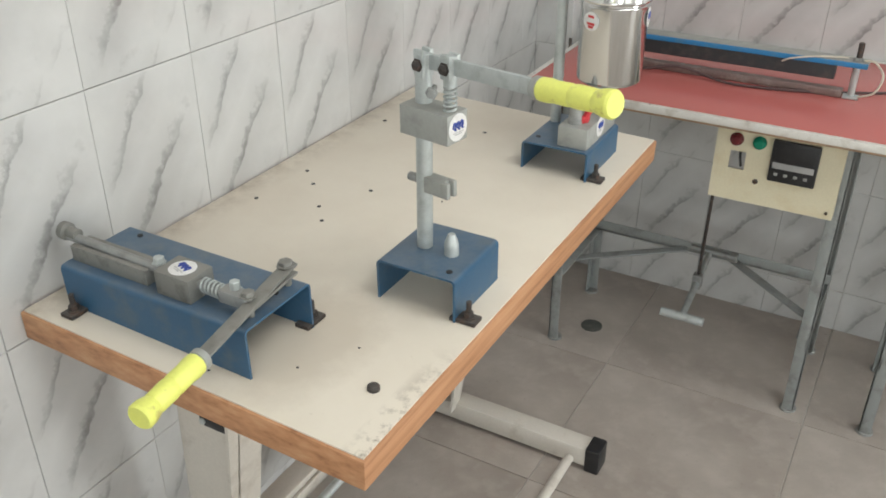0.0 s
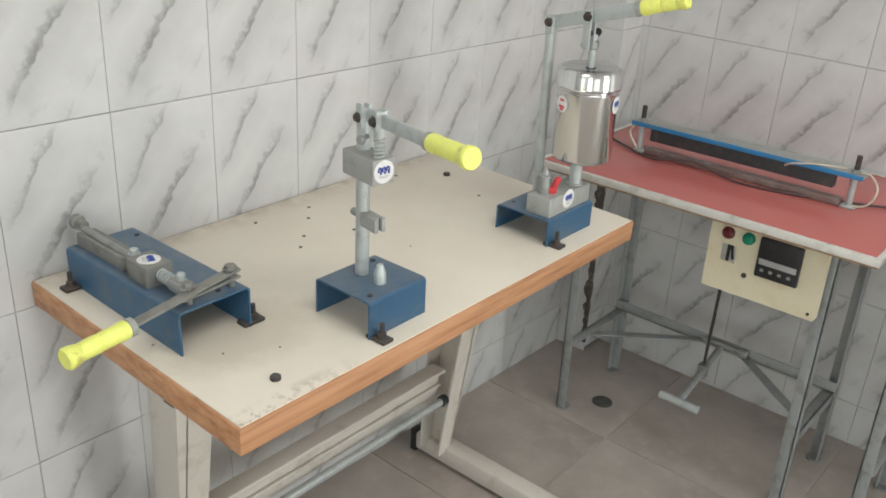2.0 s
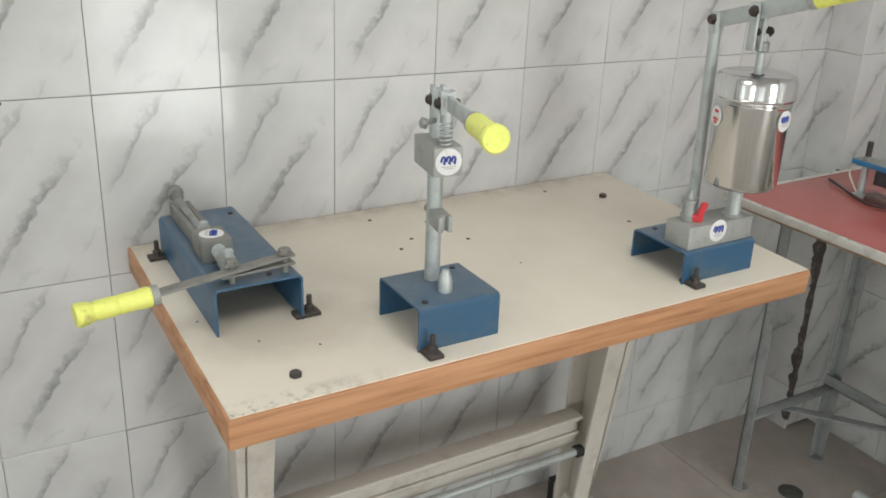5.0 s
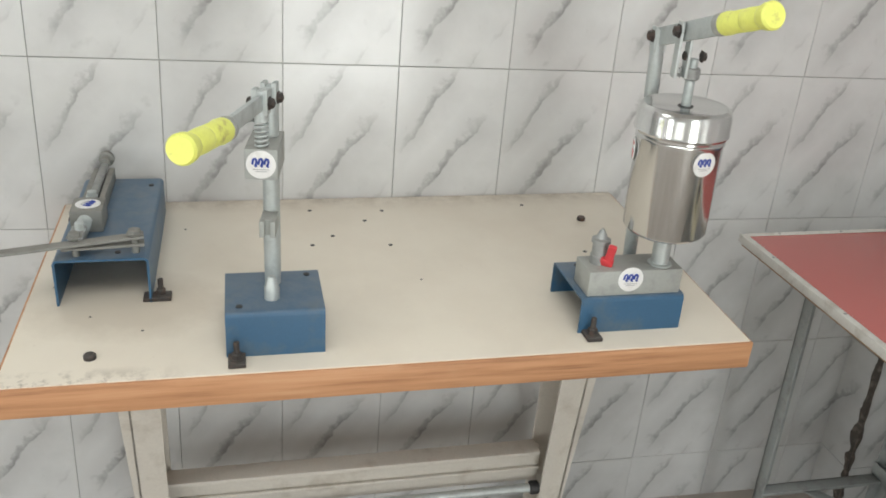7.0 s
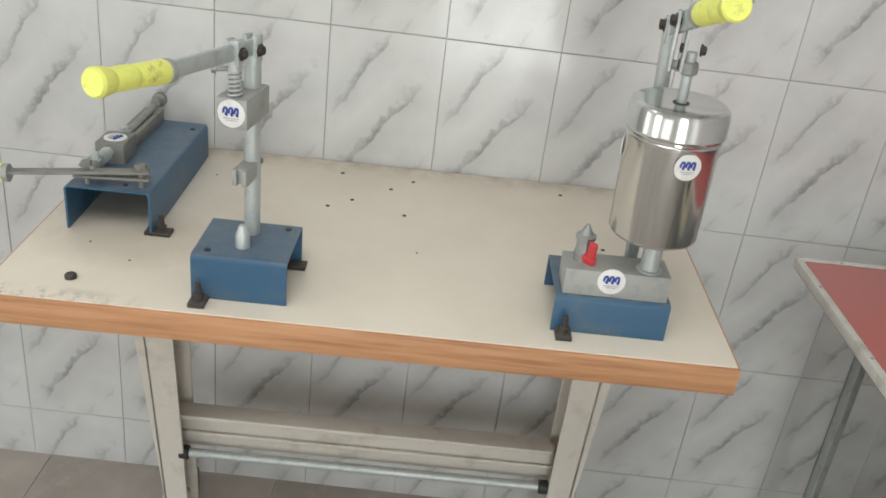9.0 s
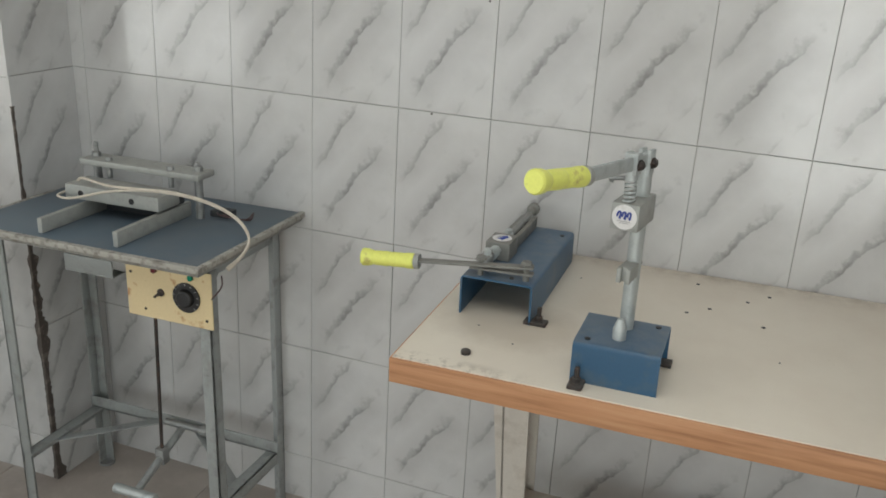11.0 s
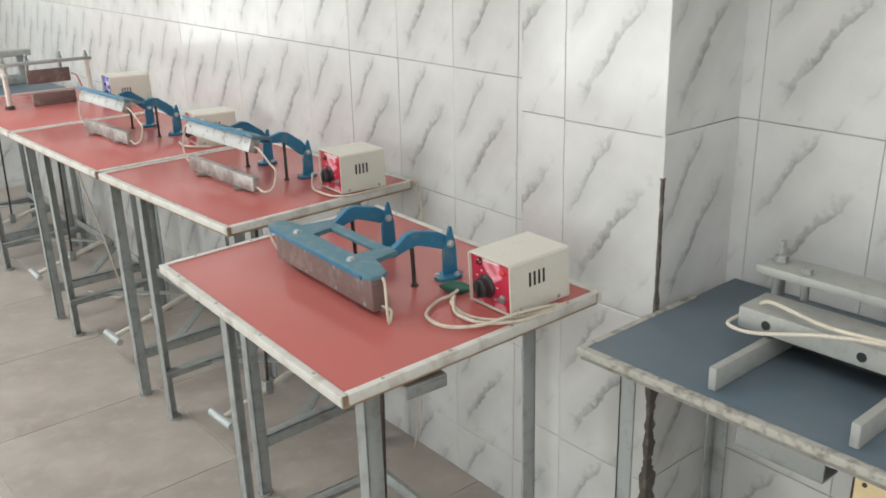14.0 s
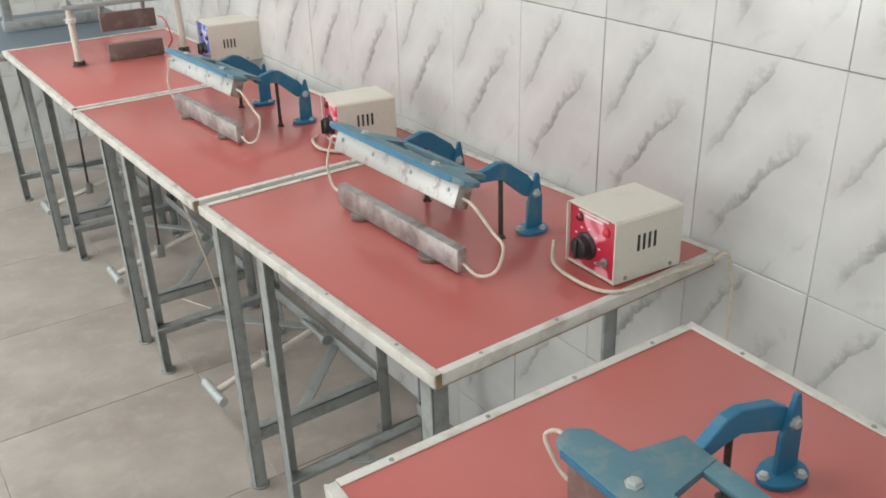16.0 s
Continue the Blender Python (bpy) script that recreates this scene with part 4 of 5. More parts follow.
def can_press():
    """The filling press with its stainless canister."""
    o = Vector((0.44, 1.46, TA))
    c = thing("canister_press", o, "lever press with stainless canister on blue base", "filling press")

    def L(x, y, z):
        return Vector((x, y, z)) - o
    z1 = 0.832 - TA
    channel(c, o, 0.377 - o.x, 0.500 - o.x, 1.380 - o.y, 1.534 - o.y, 0, z1, "y")
    lug(c, 0.500 - o.x, 1.396 - o.y, bench_z(0.500) - TA, 0)
    part("valve_block", box(bm_new(), 0.440 - o.x, 0.494 - o.x, 1.388 - o.y, 1.528 - o.y, z1, 0.870 - TA, 0.002), CASTGREY, c, "grey metal valve block")
    logo(c, L(0.4942, 1.450, 0.857), (1, 0, 0), 0.0185)
    part("column", rod(bm_new(), L(0.392, 1.494, 0.832), L(0.399, 1.480, 1.185), 0.0095, 20), ZINC, c, "tall zinc plated column")
    cx, cy = 0.488, 1.489
    part("canister", lathe(bm_new(), L(cx, cy, 0.928), L(cx, cy, 2), [(0, 0.0), (0, 0.047), (0.004, 0.0535), (0.008, 0.056), (0.128, 0.0565), (0.132, 0.058), (0.136, 0.058), (0.138, 0.0565), (0.146, 0.0565)], 64), BRIGHT, c, "polished stainless steel canister")
    part("lid", lathe(bm_new(), L(cx, cy, 1.070), L(cx, cy, 2), [(0, 0.057), (0, 0.0610), (0.003, 0.0620), (0.006, 0.0610), (0.026, 0.0610), (0.033, 0.0585), (0.036, 0.054), (0.034, 0.048), (0.0335, 0.0)], 64), BRIGHT, c, "stainless lid with a rolled rim")
    part("lid_hole", rod(bm_new(), L(cx, cy, 1.1028), L(cx, cy, 1.1042), 0.010, 16, 0), BLACK, c)
    logo(c, L(cx, cy, 1.043) + Vector((0.987, 0.16, 0)).normalized() * 0.0568, (0.987, 0.16, 0), 0.0165)
    a = Vector((-0.36, -0.93, 0)).normalized()
    s = part("round_label", lathe(bm_new(), L(cx, cy, 1.040) + a * 0.0563, L(cx, cy, 1.040) + a * 1.06, [(0, 0.0155), (0.001, 0.0155), (0.0011, 0.015)], 24), PAPER, c, "round white and red label")
    bm = bm_new()
    e = a.cross(Vector((0, 0, 1)))
    for dz, w in ((0.008, 0.006), (-0.004, 0.008), (-0.009, 0.005)):
        q = L(cx, cy, 1.040 + dz) + a * 0.0577
        bar(bm, q - e * w, q + e * w, 0.0006, 0.004, (0, 0, 1), 0)
    part("lettering_bar", bm, REDPLASTIC, s)
    part("neck", lathe(bm_new(), L(0.474, 1.500, 0.868), L(0.474, 1.505, 2), [(0, 0.017), (0.004, 0.017), (0.005, 0.0125), (0.057, 0.0125)], 20), ZINC, c)
    part("push_rod", rod(bm_new(), L(cx, cy, 1.085), L(cx, cy, 1.165), 0.0062), ZINC, c)
    part("rod_collar", lathe(bm_new(), L(cx, cy, 1.138), L(cx, cy, 2), [(0, 0.008), (0.002, 0.0105), (0.014, 0.0105), (0.016, 0.008)], 14), STEEL, c)
    bm = bm_new()
    bolt(bm, L(cx - 0.006, cy - 0.012, 1.146), 0.006, 0.01, (-0.4, -0.92, 0))
    part("collar_screw", bm, STEEL, c)
    back, st, tip = L(0.392, 1.482, 1.172), L(0.585, 1.462, 1.226), L(0.668, 1.472, 1.252)
    part("lever_bar", bar(bm_new(), back, st, 0.006, 0.024), ZINC, c)
    d = (st - back).normalized()
    sd = d.cross(Vector((0, 0, 1))).normalized()
    mid = back + (st - back) * 0.49
    for p, drop in ((L(0.399, 1.481, 1.175), 0.022), (mid, 0.058)):
        for k in (-1, 1):
            part("link_plate", bar(bm_new(), p + sd * 0.007 * k - Vector((0, 0, drop)), p + sd * 0.007 * k + Vector((0, 0, 0.012)), 0.016, 0.004, sd), ZINC, c)
        bm = bm_new()
        rod(bm, p - sd * 0.014, p + sd * 0.014, 0.004)
        bolt(bm, p + sd * 0.009, 0.007, 0.006, sd)
        bolt(bm, p - sd * 0.009, 0.007, 0.006, -sd)
        part("pivot_bolt", bm, DARKRUST, c)
    bm = bm_new()
    q = L(cx, cy, 1.168)
    bolt(bm, q + sd * 0.009, 0.006, 0.005, sd)
    bolt(bm, q - sd * 0.009, 0.006, 0.005, -sd)
    part("link_bolt", bm, DARKRUST, c)
    v = part("valve", lathe(bm_new(), L(0.462, 1.412, 0.870), L(0.462, 1.416, 2), [(0, 0.0125), (0.012, 0.0125), (0.013, 0.011), (0.030, 0.011), (0.031, 0.0135), (0.036, 0.0135), (0.038, 0.009), (0.050, 0.003), (0.053, 0.0)], 20), STEEL, c, "small steel needle valve")
    m = Matrix.Translation(L(0.478, 1.420, 0.882)) @ pose(0, 0, 0, 20, 10, 60)
    bm = box(bm_new(), -0.006, 0.006, -0.004, 0.004, -0.012, 0.026, 0.003, m)
    box(bm, -0.011, 0.008, -0.005, 0.005, -0.014, 0.000, 0.003, m)
    part("valve_lever", bm, REDPLASTIC, v, "red plastic valve lever")
    bm = bm_new()
    rod(bm, L(0.395, 1.410, 0.8315), L(0.395, 1.410, 0.8330), 0.0045, 12, 0)
    part("screw_hole", bm, BLACK, c)
    grip(c, st, tip)
    return c


hand_clamp()
upright_press()
can_press()

# ---- treadle tables ----


def treadle_table(label, cx, cy, w, d, top, mat, turn=0.0, edging=True, thick=0.021, notch=None, group="treadle tables", legs=(0.075, 0.07), pedal=True, foot=0.02, shift=0.0, arm=None, tilt=0.0, primer=False):
    """A laminate table on angle-iron legs with a foot pedal. w runs along y, d along x; the front faces +x."""
    t = thing("treadle_table", (cx, cy, 0), label, "table", group, turn)
    hx, hy = d / 2, w / 2
    bm = bm_new()
    if notch:
        nx, ny = notch
        out = [(hx, -hy), (hx, hy), (-hx, hy), (-hx, -hy + ny), (-hx + nx, -hy + ny), (-hx + nx, -hy)]
        prism(bm, out, top - thick, top - 0.002, "z", 0.001)
    else:
        box(bm, -hx + 0.003, hx - 0.003, -hy + 0.003, hy - 0.003, top - thick, top - 0.002, 0.001)
    tops = [part("top_board", bm, PLYEDGE if edging else GREYEDGE, t)]
    bm = bm_new()
    k = 0.004
    if notch:
        prism(bm, [(hx - k, -hy + k), (hx - k, hy - k), (-hx + k, hy - k), (-hx + k, -hy + ny + k), (-hx + nx + k, -hy + ny + k), (-hx + nx + k, -hy + k)], top - 0.003, top, "z")
    else:
        box(bm, -hx + k, hx - k, -hy + k, hy - k, top - 0.003, top, 0.0005)
    tops.append(part("laminate", bm, mat, t))
    if not edging:
        # pale worn border along the open sides
        for x0, x1, y0, y1 in ((hx - 0.011, hx + 0.0015, -hy, hy), (-hx, hx - 0.0112, hy - 0.010, hy + 0.0015), (-hx + 0.3 * d, hx - 0.0112, -hy - 0.0015, -hy + 0.009)):
            tops.append(part("edge_band", box(bm_new(), x0, x1, y0, y1, top - 0.010, top + 0.0008, 0.0006), EDGEWORN, t, "pale worn edge band"))
    if edging:
        for name, x0, x1, y0, y1 in (("edging", hx - 0.010, hx, -hy, hy), ("edging", -hx, -hx + 0.010, -hy, hy), ("edging", -hx + 0.0105, hx - 0.0105, hy - 0.010, hy), ("edging", -hx + 0.0105, hx - 0.0105, -hy, -hy + 0.010)):
            if notch and (x0 < -hx + nx and y0 < -hy + ny):
                continue
            bm = box(bm_new(), x0, x1, y0, y1, top, top + 0.0016, 0.0006)
            out = 0.0022
            if x1 == hx:
                box(bm, hx - 0.001, hx + out, y0 - out, y1 + out, top - 0.0145, top + 0.0016, 0.0008)
            elif x0 == -hx:
                box(bm, -hx - out, -hx + 0.001, y0 - out, y1 + out, top - 0.0145, top + 0.0016, 0.0008)
            elif y1 == hy:
                box(bm, x0, x1, hy - 0.001, hy + out, top - 0.0145, top + 0.0016, 0.0008)
            else:
                box(bm, x0, x1, -hy - out, -hy + 0.001, top - 0.0145, top + 0.0016, 0.0008)
            e = part(name, bm, EDGEAL, t, "pale metal edging strip")
            tops.append(e)
            n = 4
            for q in range(n):
                f = (q + 0.5) / n
                b = bm_new()
                lathe(b, (x0 + (x1 - x0) * (f if x1 - x0 > 0.1 else 0.5), y0 + (y1 - y0) * (f if y1 - y0 > 0.1 else 0.5), top + 0.0014), (0, 0, 900), [(0, 0.003), (0.001, 0.0026), (0.0015, 0.0)], 8)
                part("edging_screw", b, STEEL, e)
    for ob in tops:
        ob.matrix_basis = Matrix.Translation((0, 0, top)) @ Matrix.Rotation(radians(tilt), 4, "Y") @ Matrix.Translation((0, 0, -top))
    lx, ly, lw, th = hx - legs[0], hy - legs[1], 0.027, 0.004
    zf = top - thick + (0.008 if tilt else 0.0)
    for sx in (-1, 1):
        for sy in (-1, 1):
            bm = bm_new()
            x, y = sx * lx, sy * ly + shift
            x0, x1 = (x - lw, x) if sx > 0 else (x, x + lw)
            y0, y1 = (y - lw, y) if sy > 0 else (y, y + lw)
            fz = floor_z((t.matrix_world @ Vector((x, y, 0))).y)
            box(bm, x0, x1, (y1 - th) if sy > 0 else y0, y1 if sy > 0 else (y0 + th), fz + 0.004, zf, 0.0008)
            box(bm, (x1 - th) if sx > 0 else x0, x1 if sx > 0 else (x0 + th), y0, y1, fz + 0.004, zf, 0.0008)
            lg = part("leg", bm, LEGGREY, t)
            if primer and sx < 0 and sy < 0:
                bm = box(bm_new(), x0 - 0.0012, x1, y0 - 0.0012, y0 + th + 0.0012, zf - 0.16, zf - 0.001, 0.0006)
                box(bm, x0 - 0.0012, x0 + th + 0.0012, y0, y1, zf - 0.13, zf - 0.001, 0.0006)
                part("primer_patch", bm, SAND, lg, "bare brown patch on the leg")
            part("foot_pad", rod(bm_new(), ((x0 + x1) / 2, (y0 + y1) / 2, fz - 0.001), ((x0 + x1) / 2, (y0 + y1) / 2, fz + 0.006), foot, 14), STEEL, lg)
    for sy in (-1, 1):
        y = sy * (ly - 0.004) + shift
        bm = bm_new()
        box(bm, -lx, lx, y - 0.004 if sy > 0 else y, y if sy > 0 else y + 0.004, 0.185, 0.215, 0.0008)
        box(bm, -lx, lx, y - 0.028 if sy > 0 else y, y if sy > 0 else y + 0.028, 0.211, 0.215, 0.0008)
        part("side_stretcher", bm, LEGGREY, t)
        part("top_rail", box(bm_new(), -lx, lx, y - 0.004 if sy > 0 else y, y if sy > 0 else y + 0.004, zf - 0.032, zf, 0.0008), LEGGREY, t)
    for x, z in ((-lx + 0.03, 0.22), ):
        bm = bm_new()
        box(bm, x - 0.002, x + 0.002, shift - ly, shift + ly, z - 0.005, z + 0.025, 0.0008)
        box(bm, x - 0.03, x + 0.002, shift - ly, shift + ly, z - 0.005, z - 0.001, 0.0008)
        part("back_stretcher", bm, LEGGREY, t)
    bm = bm_new()
    box(bm, lx - 0.032, lx - 0.028, shift - ly, shift + ly, zf - 0.034, zf, 0.0008)
    part("front_rail", bm, LEGGREY, t)
    for s in (-1, 1):
        part("corner_brace", bar(bm_new(), (0.05, s * (ly - 0.012) + shift, 0.205), (-lx + 0.036, s * 0.06, 0.225), 0.026, 0.004), LEGGREY, t)
    if pedal:
        py = 0.02 + shift
        p = part("pedal_arm", rod(bm_new(), (-lx + 0.05, py, 0.235), (lx - 0.035, py, 0.165), 0.009, 12), arm or LEGCREAM, t)
        bm = bm_new()
        rod(bm, (lx - 0.03, py - 0.055, 0.165), (lx - 0.03, py + 0.055, 0.165), 0.0115, 16)
        part("pedal_tube", bm, ZINC, p, "short steel foot tube")
        bm = bm_new()
        rod(bm, (-lx + 0.05, py - 0.05, 0.24), (-lx + 0.05, py + 0.07, 0.24), 0.008, 12)
        rod(bm, (-lx + 0.05, py + 0.055, 0.24), (-lx + 0.05, py + 0.075, 0.24), 0.014, 12)
        part("pivot_pin", bm, STEEL, p)
        part("pull_rod", rod(bm_new(), (0.0, py, 0.2), (-0.015, py + 0.005, zf), 0.0042, 10), DARKRUST, t)
        bm = bm_new()
        box(bm, -0.012, 0.012, py - 0.012, py + 0.012, 0.185, 0.225, 0.002)
        part("rod_clevis", bm, STEEL, t)
    return t


RT = 0.763
# row along the tiled wall; the first is a little turned
HZ, IZ, HT = 0.7925, 0.799, 2.25
table_h = treadle_table("red laminate treadle table with pale metal edging, slightly askew", 0.466, -0.850, 0.657, 0.485, HZ, RED, -3.05, tilt=HT)
treadle_table("red laminate treadle table with scuffed metal edging", 0.277, -1.600, 0.66, 0.50, IZ, RED, 1.9, shift=-0.045)
treadle_table("red laminate treadle table with pale metal edging", 0.297, -2.313, 0.725, 0.50, IZ, RED, 1.0, shift=-0.045)
treadle_table("red laminate treadle table bearing a clamp frame", 0.303, -3.098, 0.815, 0.50, IZ, RED, 0.0, shift=-0.045)
table_g = treadle_table("grey-blue laminate treadle table with worn edges", 0.203, -0.118, 0.595, 0.396, 0.79, SLATE, 0.0, edging=False, thick=0.018, group="", legs=(0.066, 0.026), arm=LEGGREY)
table_r = treadle_table("red laminate treadle table with a control panel", 0.57, 2.107, 0.82, 0.55, RT, RED, -90, legs=(0.12, 0.0825), shift=-0.0175, pedal=True, arm=LEGGREY, primer=True)
treadle_table("red laminate treadle table at the end wall", 1.42, 2.107, 0.84, 0.55, RT - 0.004, RED, -90, legs=(0.12, 0.03), pedal=False)
table_l = treadle_table("grey-blue laminate treadle table beside the end wall", 0.33, -3.86, 0.72, 0.52, 0.79, SLATE, 0.0, edging=False, group="")


bm = box(bm_new(), 0.068, 0.138, 0.298, 0.327, HZ - 0.036, HZ - 0.032, 0.0008)
box(bm, 0.068, 0.138, 0.323, 0.327, HZ - 0.052, HZ - 0.036, 0.0008)
part("angle_bracket", bm, STEEL, table_h, "grey angle bracket under the edge")

# ---- hand sealers ----


def hand_sealer(label, x, y, z, turn, lift, tilt=0.0):
    """A two-arm heat sealer. Local x points to the room; the bar runs along y. lift: degrees the arms are raised."""
    s = thing("heat_sealer", (x, y, z), label, "heat sealer", "heat sealers", turn)
    s.matrix_world = pose(x, y, z, 0, tilt, turn)
    hinge = Vector((-0.176, 0, 0.062))
    up = Matrix.Translation(hinge) @ Matrix.Rotation(radians(-lift), 4, "Y") @ Matrix.Translation(-hinge)
    # lower jaw
    if lift:
        lo = part("lower_jaw", box(bm_new(), -0.008, 0.008, -0.163, 0.163, 0.006, 0.041, 0.0015), JAWMIX, s, "scuffed metal lower sealing bar")
        for q in (-0.10, 0.09):
            part("jaw_foot", rod(bm_new(), (0, q, 0), (0, q, 0.007), 0.02, 16), BARBROWN, lo)
    else:
        lo = part("lower_jaw", box(bm_new(), -0.015, -0.0125, -0.165, 0.165, 0.004, 0.034, 0.0008), BARBROWN, s, "brown taped lower sealing bar")
        for q in (-0.10, 0.10):
            part("jaw_foot", rod(bm_new(), (-0.006, q, 0), (-0.006, q, 0.007), 0.011, 14), DARKRUST, lo)
    L = 0.165 if not lift else 0.16
    upper = part("upper_jaw", box(bm_new(), -0.012, 0.0145 if not lift else 0.012, -L, L, 0.035 if lift else 0.012, 0.068, 0.0015, up), BARBROWN if not lift else BARSILVER, s, "upper sealing bar")
    for q in (-0.14, -0.05, 0.05, 0.14):
        for zz in (0.018, 0.055):
            a = Vector((0.0125 if lift else 0.0145, q, zz))
            if zz > 0.034:
                a, b = up @ a, up @ (a + Vector((0.1, 0, 0)))
            else:
                b = a + Vector((0.1, 0, 0))
            bm = lathe(bm_new(), a, b, [(0, 0.0035), (0.001, 0.003), (0.0016, 0)], 8)
            part("jaw_screw", bm, STEEL, upper)
    def reach(x):
        return x if x > -0.07 else -0.07 + (x + 0.07) * 0.92
    # cast blue frame: front strip, rear strip, two ties
    bm = bm_new()
    front = [(0.022, -0.172), (0.026, -0.16), (0.026, 0.16), (0.02, 0.176), (0.004, 0.18), (-0.012, 0.172), (-0.024, 0.118), (-0.072, 0.112), (-0.072, 0.084), (-0.012, 0.076), (-0.010, -0.064), (-0.07, -0.072), (-0.072, -0.112), (-0.018, -0.12), (-0.012, -0.166), (0.004, -0.178)]
    prism(bm, front, 0.069, 0.077, "z", 0.0015, up)
    rear = [(-0.050, -0.075), (-0.050, 0.086), (-0.071, 0.088), (-0.071, -0.08)]
    prism(bm, rear, 0.0695, 0.0765, "z", 0.0012, up)
    part("top_frame", bm, TEALDUST, s, "dusty blue cast frame")
    # small pointed edges along the front
    part("frame_edge", box(bm_new(), 0.0258, 0.0278, -0.158, 0.158, 0.0685, 0.0755, 0.0006, up), TEAL, s)
    for q in (-0.094, 0.098):
        arm = [(-0.062, 0.064), (-0.070, 0.077), (-0.10, 0.095), (-0.118, 0.097), (-0.168, 0.084), (-0.190, 0.070), (-0.190, 0.052), (-0.172, 0.052), (-0.12, 0.073), (-0.10, 0.071), (-0.072, 0.062)]
        arm = [(reach(a), h) for a, h in arm]
        bm = prism(bm_new(), arm, q - 0.006, q + 0.006, "y", 0.0015, up)
        a = part("arm", bm, TEAL, s, "blue painted bent arm", False)
        bm = rod(bm_new(), up @ Vector((-0.108, q, 0.085)), (up @ Vector((-0.108, q, 0.085))) * 1.0 - Vector((0, 0, (up @ Vector((-0.108, q, 0.085))).z - 0.004)), 0.0036, 10)
        bolt(bm, Vector(((up @ Vector((-0.108, q, 0.085))).x, q, 0.0)), 0.006, 0.004)
        part("stop_rod", bm, DARKRUST, a)
        fin = [(-0.201, 0.005), (-0.170, 0.005), (-0.171, 0.048), (-0.179, 0.064), (-0.188, 0.090), (-0.193, 0.090), (-0.201, 0.05)]
        fin = [(reach(a), h) for a, h in fin]
        h = part("hinge_bracket", prism(bm_new(), fin, q + 0.0065, q + 0.0125, "y", 0.0012), TEAL, s, "blue painted hinge bracket", False)
        part("hinge_foot", prism(bm_new(), [(-0.176 + 0.024 * math.cos(k * math.pi / 8) * (1.3 if math.cos(k * math.pi / 8) > 0 else 0.9), q + 0.010 + 0.021 * math.sin(k * math.pi / 8)) for k in range(16)], 0, 0.006, "z", 0.001), TEAL, h)
        bm = bm_new()
        bolt(bm, (-0.178, q + 0.0125, 0.06), 0.0055, 0.004, (0, 1, 0))
        part("hinge_bolt", bm, ZINC, h)
        bm = bm_new()
        bolt(bm, (-0.152, q + 0.006, 0.006), 0.0045, 0.004)
        bolt(bm, (-0.181, q + 0.024, 0.006), 0.0045, 0.004)
        part("foot_bolt", bm, ZINC, h)
        bm = bm_new()
        bolt(bm, up @ Vector((0.006, q * 0.95, 0.077)), 0.006, 0.004, (up.to_3x3() @ Vector((0, 0, 1))))
        part("frame_bolt", bm, ZINC, s)
    for sy in (-1, 1):
        e = up @ Vector((0, sy * L, 0.05))
        if sy < 0:
            pts = [e, e + Vector((0.004, -0.02, 0.004)), e + Vector((0.002, -0.04, -0.02)), Vector((0.0, -0.205, 0.06)), Vector((0.0, -0.192, 0.028)), Vector((-0.002, -0.16, 0.018))] if lift else [e, e + Vector((0.004, -0.022, 0.016)), e + Vector((0.004, -0.044, 0.0)), Vector((0.004, -0.205, 0.036)), Vector((0.0, -0.185, 0.014)), Vector((-0.002, -0.15, 0.018))]
        elif lift:
            pts = [e, e + Vector((0.0, 0.022, -0.004)), e + Vector((-0.004, 0.055, -0.03)), Vector((-0.012, 0.236, 0.065)), Vector((-0.008, 0.225, 0.028)), Vector((-0.002, 0.195, 0.012)), Vector((-0.002, 0.16, 0.018))]
        else:
            pts = [e + Vector((0, 0, 0.02)), e + Vector((0.004, 0.022, 0.018)), Vector((0.014, 0.205, 0.03)), Vector((0.012, 0.205, 0.006)), Vector((-0.002, 0.19, 0.018)), Vector((-0.002, 0.165, 0.018))]
        part("lead_wire", tube(bm_new(), pts, 0.0022), CABLE, s, "cream heater lead")
    return s


hand_sealer("closed two-arm heat sealer, blue cast frame, brown bar", 0.529, -0.860, 0.7905, -3.8, 0.0, HT)
hand_sealer("open two-arm heat sealer with scuffed aluminium bars", 0.348, -1.606, IZ + 0.0005, 0.9, 20.0)
hand_sealer("open two-arm heat sealer, blue frame, grey bars", 0.358, -2.342, IZ + 0.0005, 2.0, 20.0)


